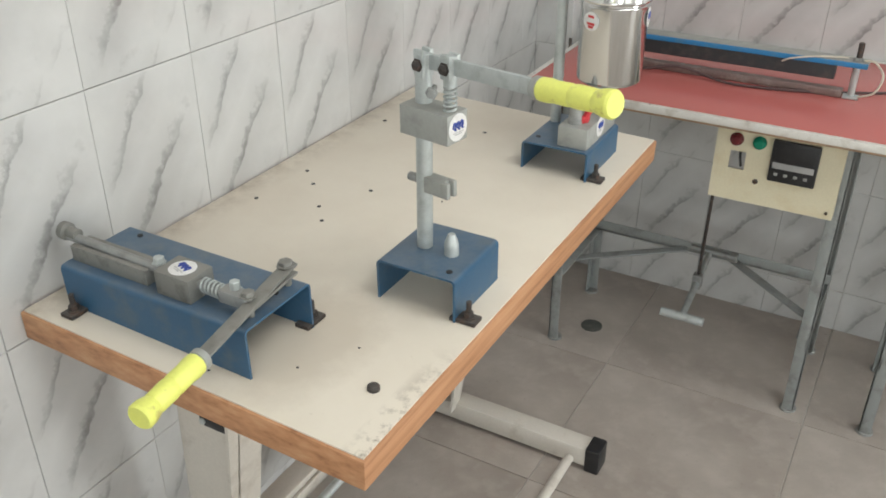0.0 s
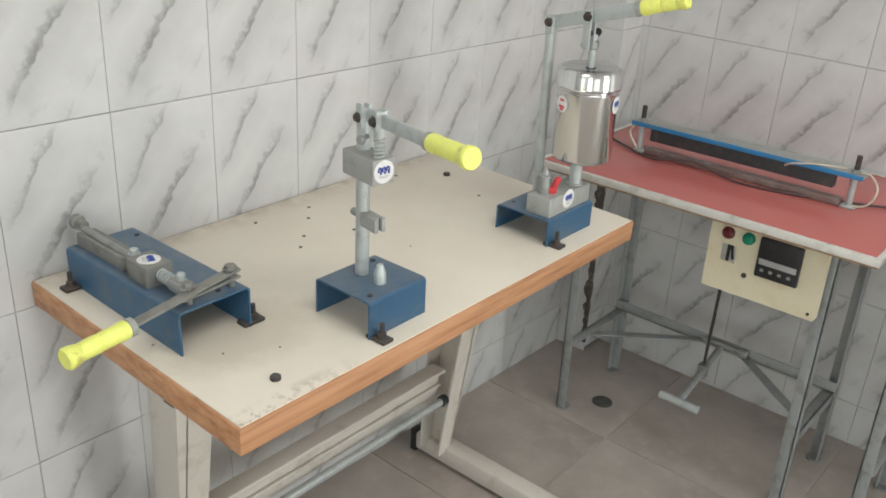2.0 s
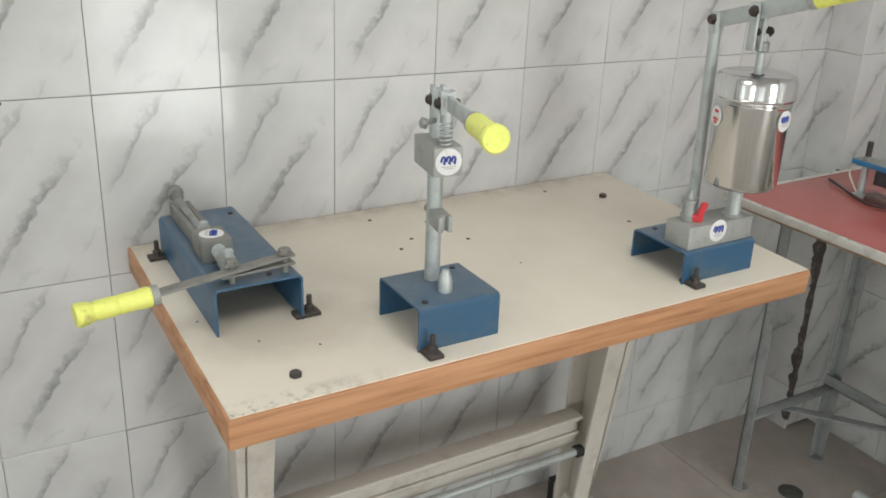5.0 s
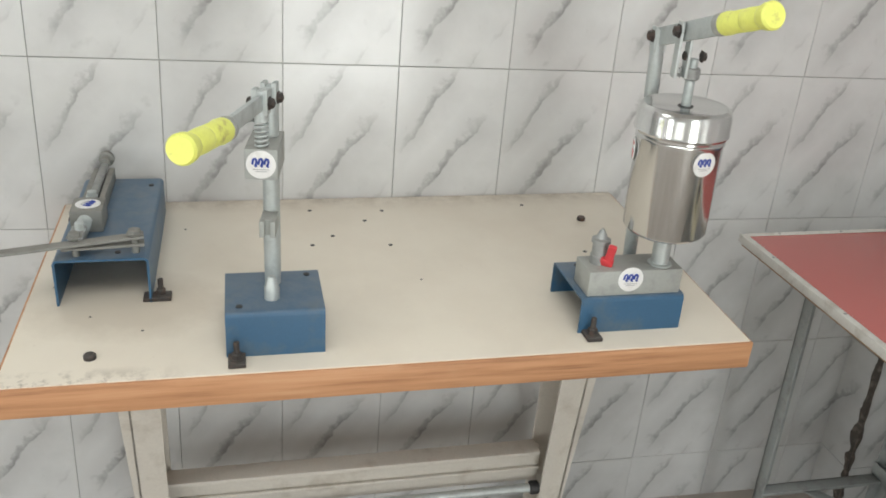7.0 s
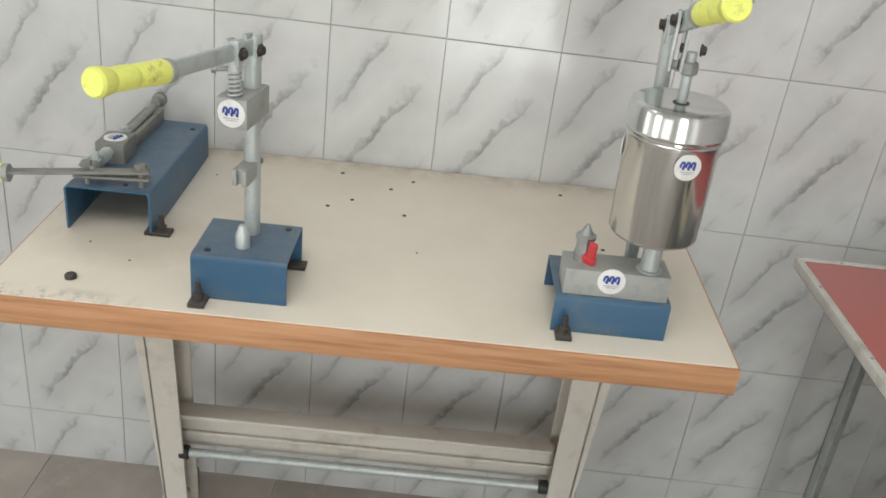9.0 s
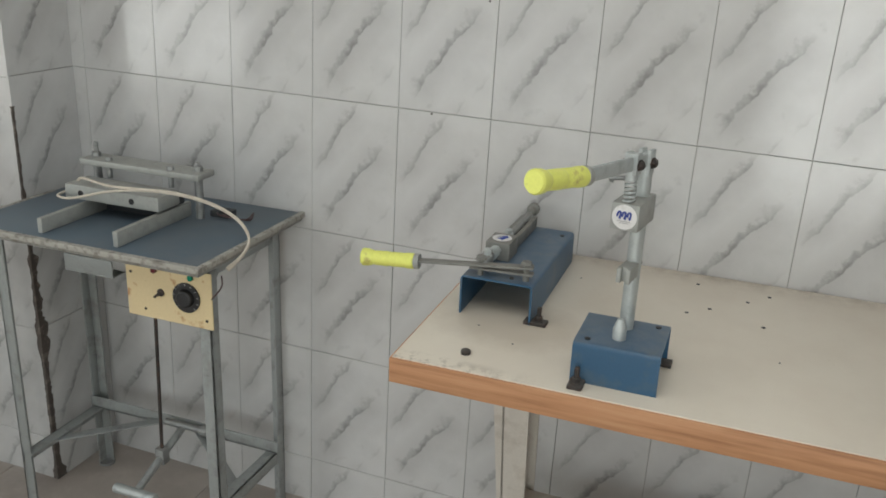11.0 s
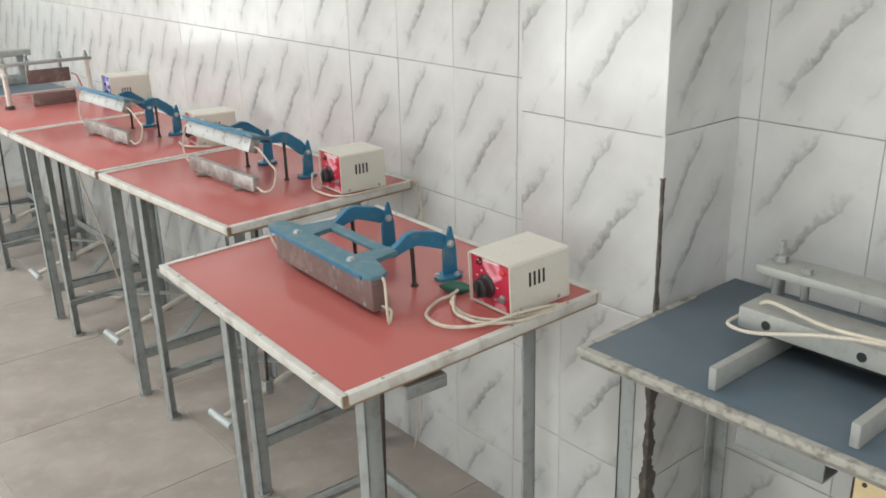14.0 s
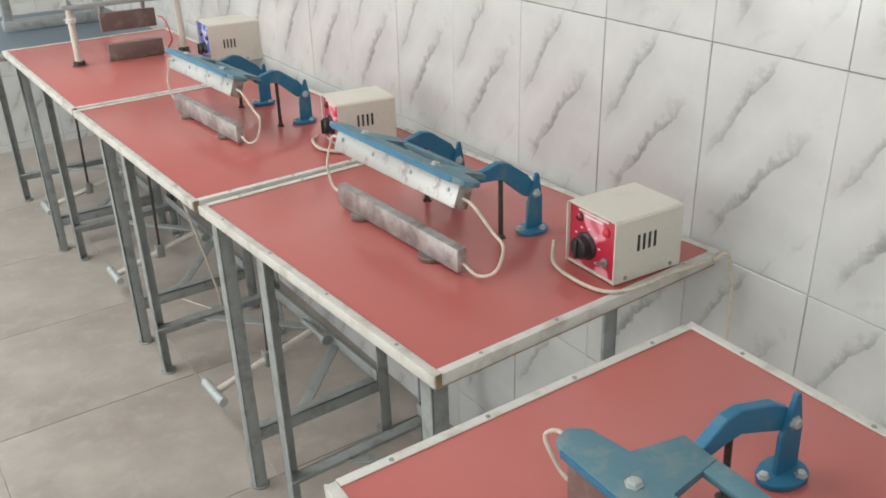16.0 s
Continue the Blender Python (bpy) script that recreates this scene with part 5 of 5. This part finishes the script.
def control_box(label, x, y, z, turn, face, group="control boxes", h=0.094, d=0.118, w=0.096, tilt=0.0):
    """A cream sheet-metal timer box; its printed face looks along local +x."""
    c = thing("control_box", (x, y, z), label, "control box", group, turn)
    c.matrix_world = pose(x, y, z, 0, tilt, turn)
    sh = bm_new()
    t = 0.002
    a = w / 2
    prism(sh, [(-a, 0.003), (-a, h - 0.003), (-a + 0.003, h), (a - 0.003, h), (a, h - 0.003), (a, 0.003), (a - t, 0.003), (a - t, h - t), (-a + t, h - t), (-a + t, 0.003)], -d, 0, "x")
    part("cover", sh, BOXCREAM, c, "chipped cream sheet-metal cover")
    part("bottom_plate", box(bm_new(), -d, -0.002, -w / 2 + t, w / 2 - t, 0.002, 0.005, 0.0005), BOXCREAM, c)
    part("back_plate", box(bm_new(), -d + 0.001, -d + 0.004, -w / 2 + t, w / 2 - t, 0.005, h - t, 0.0005), BOXCREAM, c)
    f = part("face_plate", box(bm_new(), -0.008, -0.005, -w / 2 + t, w / 2 - t, 0.005, h - t, 0.0005), face, c, "printed control face")
    k = part("timer_knob", lathe(bm_new(), (-0.006, -0.012, 0.036), (1, -0.012, 0.036), [(0, 0.020), (0.003, 0.020), (0.006, 0.0165), (0.016, 0.0155), (0.018, 0.013), (0.018, 0)], 24), BLACK, f, "black timer knob")
    part("knob_ridge", box(bm_new(), 0.008, 0.016, -0.015, -0.009, 0.022, 0.05, 0.002), BLACK, k)
    part("power_lamp", lathe(bm_new(), (-0.006, -0.026, 0.074), (1, -0.026, 0.074), [(0, 0.006), (0.004, 0.006), (0.007, 0.003), (0.0075, 0)], 14), REDLAMP, f)
    part("heat_lamp", lathe(bm_new(), (-0.006, 0.028, 0.070), (1, 0.028, 0.070), [(0, 0.006), (0.004, 0.006), (0.007, 0.003), (0.0075, 0)], 14), REDPLASTIC if face is REDFACE else REDLAMP, f)
    bm = lathe(bm_new(), (-0.006, 0.027, 0.026), (1, 0.027, 0.026), [(0, 0.0065), (0.004, 0.0065), (0.0045, 0.004), (0.008, 0.004)], 12)
    rod(bm, (0.0, 0.027, 0.026), (0.013, 0.027, 0.031), 0.002, 8)
    part("toggle_switch", bm, STEEL, f)
    bm = bm_new()
    for q, w2 in ((0.084, 0.030), (0.079, 0.018)):
        box(bm, -0.0052, -0.0044, -w2, w2, q - 0.0014, q + 0.0014, 0)
    for q in range(5):
        a = radians(150 - 35 * q)
        box(bm, -0.0052, -0.0044, -0.012 + 0.026 * math.cos(a) - 0.002, -0.012 + 0.026 * math.cos(a) + 0.002, 0.036 + 0.026 * math.sin(a) - 0.001, 0.036 + 0.026 * math.sin(a) + 0.001, 0)
    part("lettering_bar", bm, PAPER, f)
    bm = bm_new()
    for q in range(4):
        for yy in (w / 2,):
            box(bm, -0.071 + 0.0095 * q, -0.0669 + 0.0095 * q, yy - 0.001, yy + 0.0005, 0.043, 0.066, 0)
    part("vent_slot", bm, BLACK, c, "row of dark vent slots")
    for q in (-0.1, -0.02):
        b = bm_new()
        lathe(b, (q, w / 2, 0.009), (q, w / 2 + 1, 0.009), [(0, 0.003), (0.001, 0.0028), (0.0015, 0)], 8)
        part("cover_screw", b, STEEL, c)
    return c


control_box("cream timer box with red printed face on red table", 0.408, -0.590, 0.7952, -3.0, REDFACE, h=0.087, d=0.124, w=0.099, tilt=HT)
control_box("cream timer box with red face and chipped corner", 0.208, -1.342, IZ + 0.0005, -4.0, REDFACE, h=0.092, w=0.1)
control_box("cream timer box with red face and green lamp", 0.212, -2.062, IZ + 0.0005, -9.0, REDFACE, h=0.092)
control_box("cream timer box with blue printed face", 0.135, -2.93, IZ + 0.0005, -6.0, BLUEFACE, h=0.108, d=0.145, w=0.115)


def cable(name, label, pts, r, mat=None, category="cable"):
    ob = part(name, tube(bm_new(), pts, r), mat or CABLE, None)
    return tagged(ob, label, category)


z = HZ + 0.0075
cable("power_cable", "coiled cream cable round the box on the table", [(0.31, -0.52, z), (0.37, -0.526, z), (0.43, -0.545, z), (0.455, -0.59, z), (0.44, -0.645, z), (0.425, -0.655, z + 0.004), (0.44, -0.64, z + 0.006), (0.468, -0.6, z + 0.004), (0.46, -0.55, z + 0.003), (0.41, -0.522, z), (0.36, -0.518, z), (0.33, -0.521, z + 0.003), (0.40, -0.528, z + 0.009), (0.47, -0.545, z + 0.004), (0.505, -0.585, z), (0.50, -0.635, z), (0.455, -0.665, z), (0.425, -0.666, z + 0.002), (0.402, -0.670, z + 0.0056)], 0.0028)
z = IZ + 0.005
cable("power_cable", "cream cable lying round the timer box", [(0.06, -1.262, z), (0.13, -1.268, z), (0.20, -1.268, z), (0.235, -1.29, z), (0.24, -1.34, z), (0.228, -1.39, z), (0.222, -1.397, z + 0.03)], 0.0026)
cable("power_cable", "cream cable lying round the timer box", [(0.10, -1.985, z), (0.17, -1.985, z), (0.22, -2.0, z), (0.245, -2.04, z), (0.235, -2.1, z), (0.215, -2.12, z), (0.24, -2.09, z + 0.004), (0.25, -2.03, z + 0.003), (0.2, -1.978, z)], 0.0026)


def plug():
    p = thing("plug", (0.405, -0.687, HZ + 0.0135), "dark green plastic plug lying on red table", "plug", turn=30)
    part("plug_body", lathe(bm_new(), (0.0, 0.036, 0), (0.0, -1, 0), [(0, 0.004), (0.008, 0.007), (0.016, 0.010), (0.034, 0.0107), (0.046, 0.008), (0.053, 0.0035), (0.056, 0.0025)], 16), DARKGREEN, p)
    return p


plug()

# ---- clamp frame on the fourth red table ----


def clamp_frame():
    o = Vector((0.275, -3.13, IZ))
    c = thing("clamp_frame", o, "steel clamp frame with brown bars and white posts", "heat sealer")
    ends = ((0.42, -3.142), (0.13, -3.12))
    for x, y in ends:
        p = part("post", rod(bm_new(), Vector((x, y, IZ)) - o, Vector((x, y, IZ + 0.155)) - o, 0.0095), LEGCREAM, c, "white painted post")
        b = bm_new()
        bolt(b, Vector((x, y, IZ)) - o, 0.016, 0.012)
        part("post_nut", b, DARKRUST, p)
        b = bm_new()
        bolt(b, Vector((x, y, IZ + 0.163)) - o, 0.009, 0.01, shank=0.012)
        part("top_nut", b, STEEL, p)
    a, b = [Vector((x, y, IZ + 0.158)) - o for x, y in ends]
    part("cross_bar", bar(bm_new(), a + (a - b) * 0.06, b + (b - a) * 0.06, 0.03, 0.011), LEGGREY, c)
    m0, m1 = a + (b - a) * 0.28, a + (b - a) * 0.80
    up = Vector((0, 0, 1))
    part("upper_bar", bar(bm_new(), m0 - up * 0.055 + Vector((0, -0.03, 0)), m1 - up * 0.055 + Vector((0, -0.03, 0)), 0.02, 0.05), BARBROWN, c)
    part("lower_bar", bar(bm_new(), m0 - up * 0.134, m1 - up * 0.134, 0.022, 0.045), BARBROWN, c)
    for f in (0.3, 0.7):
        q = a + (b - a) * f
        bm = rod(bm_new(), q - up * 0.035 + Vector((0, -0.03, 0)), q + up * 0.03 + Vector((0, -0.02, 0)), 0.006, 12)
        bolt(bm, q + up * 0.006 + Vector((0, -0.022, 0)), 0.009, 0.008)
        part("tie_bolt", bm, STEEL, c)
    tie = [a - up * 0.035 + Vector((0.012 * math.cos(k * 0.9), 0.012 * math.sin(k * 0.9), 0.006 * math.sin(k * 2.1))) for k in range(18)]
    part("string_tie", tube(bm_new(), tie + [tie[-1] + Vector((0.03, 0.0, 0.01))], 0.0018, 6, 4), PAPER, c, "white string wound round the post")
    part("red_wire", tube(bm_new(), [m1 - up * 0.05, m1 + Vector((-0.01, 0.02, -0.06)), m1 + Vector((-0.02, 0.03, -0.11)), m1 + Vector((-0.012, 0.01, -0.14))], 0.0022), REDPLASTIC, c)
    return c


clamp_frame()


def panel(table, bm, label, cx, cy, cz, turn, mat):
    """A control panel hung under a table's edge; its own frame stands at its top middle."""
    p = part("control_panel", bm, mat, table, label, False)
    p.matrix_basis = table.matrix_basis.inverted() @ pose(cx, cy, cz, 0, 0, turn)
    return p


# panel of the far grey table, with its black switch, and a red-handled tool on the end wall
fp = panel(table_l, box(bm_new(), -0.003, 0, -0.08, 0.08, -0.13, 0, 0.0008), "small cream control panel", 0.592, -3.62, 0.768, 0, PANELCREAM)
part("rocker_switch", box(bm_new(), 0, 0.008, -0.02, 0.02, -0.085, -0.045, 0.002), BLACK, fp)
part("toggle", rod(bm_new(), (0, 0.045, -0.07), (0.02, 0.045, -0.064), 0.005), BLACK, fp)
fb = thing("bench_press", (0.30, -3.86, 0.79), "grey painted bar sealer on the far table", "heat sealer")
part("base_bar", box(bm_new(), -0.16, 0.18, -0.05, 0.0, 0.0, 0.035, 0.003), LEGGREY, fb)
for q in (-0.14, 0.16):
    part("support", box(bm_new(), q - 0.015, q + 0.015, -0.04, -0.01, 0.035, 0.13, 0.002), LEGGREY, fb)
part("upper_bar", box(bm_new(), -0.18, 0.2, -0.06, 0.01, 0.12, 0.145, 0.003), CASTGREY, fb)


# ---- clamp on the grey-blue table ----
GZ = 0.79


def bench_sealer():
    o = Vector((0.20, -0.13, GZ))
    c = thing("bar_sealer", o, "grey cast bar sealer on blue-grey table", "heat sealer")

    def L(x, y, z):
        return Vector((x, y, z)) - o
    for y in (-0.215, -0.03):
        r = part("guide_rail", box(bm_new(), 0.135 - o.x, 0.372 - o.x, y - 0.006 - o.y, y + 0.006 - o.y, 0, 0.032, 0.002), CASTGREY, c, "grey upright guide rail")
    part("heater_block", box(bm_new(), 0.180 - o.x, 0.252 - o.x, -0.258 - o.y, -0.018 - o.y, 0.038, 0.070, 0.004), CASTGREY, c, "grey cast heater block")
    for y in (-0.215, -0.085):
        part("block_hole", rod(bm_new(), L(0.2518, y, GZ + 0.053), L(0.2528, y, GZ + 0.053), 0.0065, 14, 0), BLACK, c)
    part("lower_bar", box(bm_new(), 0.15 - o.x, 0.185 - o.x, -0.23 - o.y, -0.03 - o.y, 0.0, 0.05, 0.002), DARKBAR, c)
    part("cross_bar", box(bm_new(), 0.117 - o.x, 0.177 - o.x, -0.281 - o.y, 0.027 - o.y, 0.091, 0.105, 0.003), CASTGREY, c, "grey top cross bar")
    for y in (-0.26, 0.005):
        part("column", rod(bm_new(), L(0.145, y, GZ), L(0.145, y, GZ + 0.092), 0.009), STEEL, c)
        b = bm_new()
        bolt(b, L(0.145, y, GZ + 0.105), 0.010, 0.010, shank=0.022 if y < -0.2 else 0.008)
        part("top_nut", b, STEEL, c)
    for y in (-0.21, -0.05):
        b = bm_new()
        rod(b, L(0.165, y, GZ + 0.066), L(0.165, y, GZ + 0.098), 0.006)
        bolt(b, L(0.165, y, GZ + 0.105), 0.008, 0.008)
        part("lift_bolt", b, STEEL, c)
    b = bm_new()
    box(b, 0.09 - o.x, 0.125 - o.x, 0.015 - o.y, 0.06 - o.y, 0.0, 0.014, 0.002)
    for k in range(3):
        rod(b, L(0.107, 0.024 + 0.013 * k, GZ + 0.012), L(0.107, 0.024 + 0.013 * k, GZ + 0.019), 0.004, 10)
    part("terminal", b, DARKBAR, c)
    for k in (0, 1):
        part("thin_wire", tube(bm_new(), [L(0.12, 0.03 + 0.015 * k, GZ + 0.01), L(0.15, 0.06 + 0.02 * k, GZ + 0.016), L(0.12, 0.10 + 0.01 * k, GZ + 0.004), L(0.07, 0.09, GZ + 0.003)], 0.0016), DARKCABLE, c)
    z = GZ
    for k in (0, 1):
        head = [(0.235, -0.235, z + 0.072), (0.245, -0.21, z + 0.082), (0.262, -0.13, z + 0.080)] if k else [(0.235, -0.262, z + 0.05), (0.268, -0.262, z + 0.046), (0.272, -0.22, z + 0.047), (0.268, -0.13, z + 0.072)]
        pts = head + [(0.262, -0.05, z + 0.084), (0.25, 0.02, z + 0.083), (0.232, 0.09, z + 0.068), (0.226, 0.15, z + 0.042), (0.240, 0.186, z + 0.012), (0.272, 0.192, z - 0.012), (0.315, 0.186 - 0.004 * k, z - 0.03)]
        part("heater_cable", tube(bm_new(), [Vector(p) - o + Vector((0, 0, 0.003 * k)) for p in pts], 0.0026), CABLE, c, "cream heater cable")
    return c


bench_sealer()

bm = box(bm_new(), 0.098, 0.137, -0.075, 0.045, 0.705, 0.708, 0.0008)
box(bm, 0.134, 0.137, -0.075, 0.045, 0.708, 0.742, 0.0008)
part("front_bracket", bm, LEGGREY, table_g, "grey angle bracket under the top")
gp = panel(table_g, box(bm_new(), -0.003, 0, -0.1, 0.1, -0.118, 0, 0.0008), "rust-spotted cream control panel", 0.345, 0.066, 0.758, 0, RUSTCREAM)
d = part("dial", lathe(bm_new(), (0, 0.042, -0.058), (1, 0.042, -0.058), [(0, 0.031), (0.003, 0.031), (0.0035, 0.029), (0.0036, 0.019), (0.012, 0.017), (0.014, 0.014), (0.014, 0)], 36), BLACK, gp, "black round dial")
bm = bm_new()
for k in range(11):
    a = radians(225 - 27 * k)
    q = Vector((0.0042, 0.042 + 0.026 * math.cos(a), -0.058 + 0.026 * math.sin(a)))
    bar(bm, q, q + Vector((0, 0.004 * math.cos(a), 0.004 * math.sin(a))), 0.0012, 0.001, (1, 0, 0), 0)
part("dial_marking", bm, GREYMARK, gp)
bm = rod(bm_new(), (0, -0.018, -0.058), (0.004, -0.018, -0.058), 0.008, 12)
rod(bm, (0.003, -0.018, -0.058), (0.016, -0.024, -0.064), 0.0028, 8)
part("toggle_switch", bm, DARKRUST, gp)
part("red_lamp", rod(bm_new(), (0, -0.03, -0.012), (0.007, -0.03, -0.012), 0.006, 14), REDLAMP, gp)
part("green_lamp", rod(bm_new(), (0, 0.055, -0.014), (0.007, 0.055, -0.014), 0.006, 14), GREENLAMP, gp)
bm = bm_new()
for y, z in ((-0.088, -0.025), (-0.058, -0.10), (0.086, -0.10)):
    lathe(bm, (0, y, z), (1, y, z), [(0, 0.003), (0.001, 0.003), (0.0018, 0)], 8)
part("panel_screw", bm, DARKRUST, gp)


# ---- long sealer and its panel on the end table ----


def long_sealer():
    o = Vector((0.57, 2.085, RT + 0.0005))
    c = thing("long_bar_sealer", o, "long bar sealer with blue top plate on red table", "heat sealer")
    x0, x1 = 0.305 - o.x, 0.835 - o.x
    for x in (x0, x1):
        p = part("post", rod(bm_new(), (x, 0, 0), (x, 0, 0.08), 0.0075), ZINC, c)
        part("post_foot", box(bm_new(), x - 0.016, x + 0.016, -0.012, 0.012, 0, 0.006, 0.0015), ZINC, p)
        part("threaded_end", rod(bm_new(), (x, 0, 0.084), (x, 0, 0.122), 0.0062), DARKRUST, p)
        b = bm_new()
        bolt(b, (x, 0, 0.0835), 0.009, 0.006)
        part("post_nut", b, STEEL, p)
    m = Matrix.Identity(4)
    part("top_plate", box(bm_new(), x0 - 0.022, x1 + 0.022, -0.017, 0.028, 0.0745, 0.0825, 0.001), CASTGREY, c, "grey top plate")
    part("front_strip", box(bm_new(), x0 - 0.022, x1 + 0.022, -0.0195, -0.0172, 0.072, 0.083, 0.0005), SIGNBLUE, c, "bright blue front edge")
    part("heater_bar", box(bm_new(), x0 + 0.03, x1 - 0.04, -0.010, 0.012, 0.038, 0.074, 0.0015), DARKBAR, c, "dark heater bar")
    part("lower_pad", box(bm_new(), x0 + 0.018, x1 - 0.018, -0.012, 0.012, 0.0, 0.018, 0.003), BARBROWN, c, "brown covered lower pad")
    part("white_lead", tube(bm_new(), [(x1 + 0.012, 0.0, 0.085), (x1 + 0.035, -0.01, 0.086), (x1 + 0.055, -0.015, 0.06), (x1 + 0.045, -0.02, 0.025), (x1 + 0.015, -0.018, 0.01)], 0.0022), CABLE, c)
    part("white_lead", tube(bm_new(), [(x0 - 0.015, -0.012, 0.072), (x0 - 0.025, -0.014, 0.05), (x0 - 0.012, -0.012, 0.025), (x0, -0.012, 0.012)], 0.0022), CABLE, c)
    part("white_lead", tube(bm_new(), [(x1 - 0.15, -0.02, 0.066), (x1 - 0.13, -0.03, 0.078), (x1 - 0.08, -0.018, 0.086), (x1 - 0.02, 0.0, 0.087)], 0.002), CABLE, c)
    return c


long_sealer()
cable("dark_cable", "dark cable lying along the long sealer", [(0.20, 2.12, RT + 0.005), (0.36, 2.045, RT + 0.006), (0.46, 2.06, RT + 0.02), (0.58, 2.045, RT + 0.005), (0.72, 2.065, RT + 0.004), (0.86, 2.12, RT + 0.005), (0.93, 2.16, RT + 0.005)], 0.003, DARKCABLE)

W, Hh = 0.262, 0.172
hole = (-0.098, -0.064, -0.098, -0.056)      # along, along, down, down


def plate_with_hole(ys, zs, x0, x1):
    """A plate whose middle cell of three by three is cut out."""
    bm = bm_new()
    grid = [[[bm.verts.new((x, y, z)) for z in zs] for y in ys] for x in (x0, x1)]
    for i in range(3):
        for j in range(3):
            if (i, j) != (1, 1):
                for k in (0, 1):
                    bm.faces.new((grid[k][i][j], grid[k][i + 1][j], grid[k][i + 1][j + 1], grid[k][i][j + 1]))
    for a, b in [((i, j), (i + 1, j)) for i in range(3) for j in (0, 3)] + [((i, j), (i, j + 1)) for i in (0, 3) for j in range(3)] + [((1, 1), (2, 1)), ((2, 1), (2, 2)), ((2, 2), (1, 2)), ((1, 2), (1, 1))]:
        bm.faces.new((grid[0][a[0]][a[1]], grid[0][b[0]][b[1]], grid[1][b[0]][b[1]], grid[1][a[0]][a[1]]))
    return bm


bm = plate_with_hole((-W / 2, hole[0], hole[1], W / 2), (-Hh, hole[2], hole[3], 0), -0.003, 0)
rp = panel(table_r, bm, "cream metal panel with a square cutout", 0.735, 1.905, 0.725, -90, PANELCREAM)
part("panel_flange", box(bm_new(), -0.03, -0.0031, W / 2 - 0.003, W / 2, -Hh, 0, 0), PANELCREAM, rp)
for y, m_, nm in ((-0.088, REDLAMP, "red_lamp"), (-0.040, GREENLAMP, "green_lamp")):
    l = part(nm, lathe(bm_new(), (0, y, -0.028), (1, y, -0.028), [(0, 0.0145), (0.003, 0.0145), (0.005, 0.0125), (0.010, 0.0125), (0.014, 0.008), (0.015, 0)], 24), m_, rp)
cb = part("temperature_controller", box(bm_new(), 0, 0.012, -0.012, 0.084, -0.105, -0.012, 0.003), BLACK, rp, "black temperature controller")
part("display_window", box(bm_new(), 0.0115, 0.0128, -0.004, 0.076, -0.056, -0.020, 0.0008), BLACK, rp)
part("display_strip", box(bm_new(), 0.0115, 0.0128, -0.006, 0.078, -0.074, -0.060, 0.0008), GREYMARK, rp, "pale grey display strip")
for k in range(4):
    part("button", box(bm_new(), 0.0115, 0.0135, 0.000 + 0.02 * k, 0.008 + 0.02 * k, -0.09, -0.083, 0.0008), STEEL, rp)
bm = bm_new()
for y, z, r in ((-0.036, -0.118, 0.006), (0.118, -0.158, 0.0035)):
    lathe(bm, (0, y, z), (1, y, z), [(0, r), (0.002, r), (0.005, r * 0.6), (0.005, 0)], 12)
part("fuse_holder", bm, DARKRUST, rp)
part("loose_wire", tube(bm_new(), [(-0.02, -0.08, -0.05), (-0.012, -0.078, -0.07), (-0.014, -0.074, -0.095)], 0.003), BLACK, rp)

# cables hanging behind and under the row
cable("hanging_cable", "thin grey cable hanging under the red tables", [(0.40, -2.62, 0.772), (0.36, -2.66, 0.60), (0.30, -2.70, 0.35), (0.26, -2.74, 0.16), (0.24, -2.86, 0.088), (0.30, -3.0, 0.0895)], 0.0028, CABLE)
cable("hanging_cable", "thin cream cable hanging behind the table edge", [(0.05, -1.262, IZ + 0.004), (0.025, -1.255, IZ + 0.002), (0.016, -1.25, 0.70), (0.02, -1.26, 0.45), (0.018, -1.28, 0.2), (0.03, -1.3, 0.059)], 0.0026)
cable("hanging_cable", "thin dark cable under the blue-grey table", [(0.33, 0.18, 0.752), (0.36, 0.20, 0.745), (0.40, 0.205, 0.735)], 0.0016, DARKCABLE)

# floor drain cover
dc = part("drain_cover", lathe(bm_new(), (0.309, 2.068, -0.0062), (0.309, 2.068, 1), [(0, 0.030), (0.0025, 0.030), (0.004, 0.026), (0.004, 0)], 28), DRAINGREY, None)
tagged(dc, "dark round drain cover set in the floor", "drain cover")

for y, z in ((0.474, 1.042), (0.585, 1.27)):
    screw = part("wall_screw", rod(bm_new(), (-0.002, y, z), (0.002, y, z), 0.0023, 10), DARKRUST, None)
    tagged(screw, "small rusty screw in the tiled wall", "screw", "wall screws")

# ---- tiles and grout last ----
broken_edge(pillar_a, 0.195, -0.435, 1, 0.02, 1.0, 4)
broken_edge(pillar_b, 0.105, 2.285, -1, 0.02, 0.75, 7)
lay_tiles()
floor_tiles()
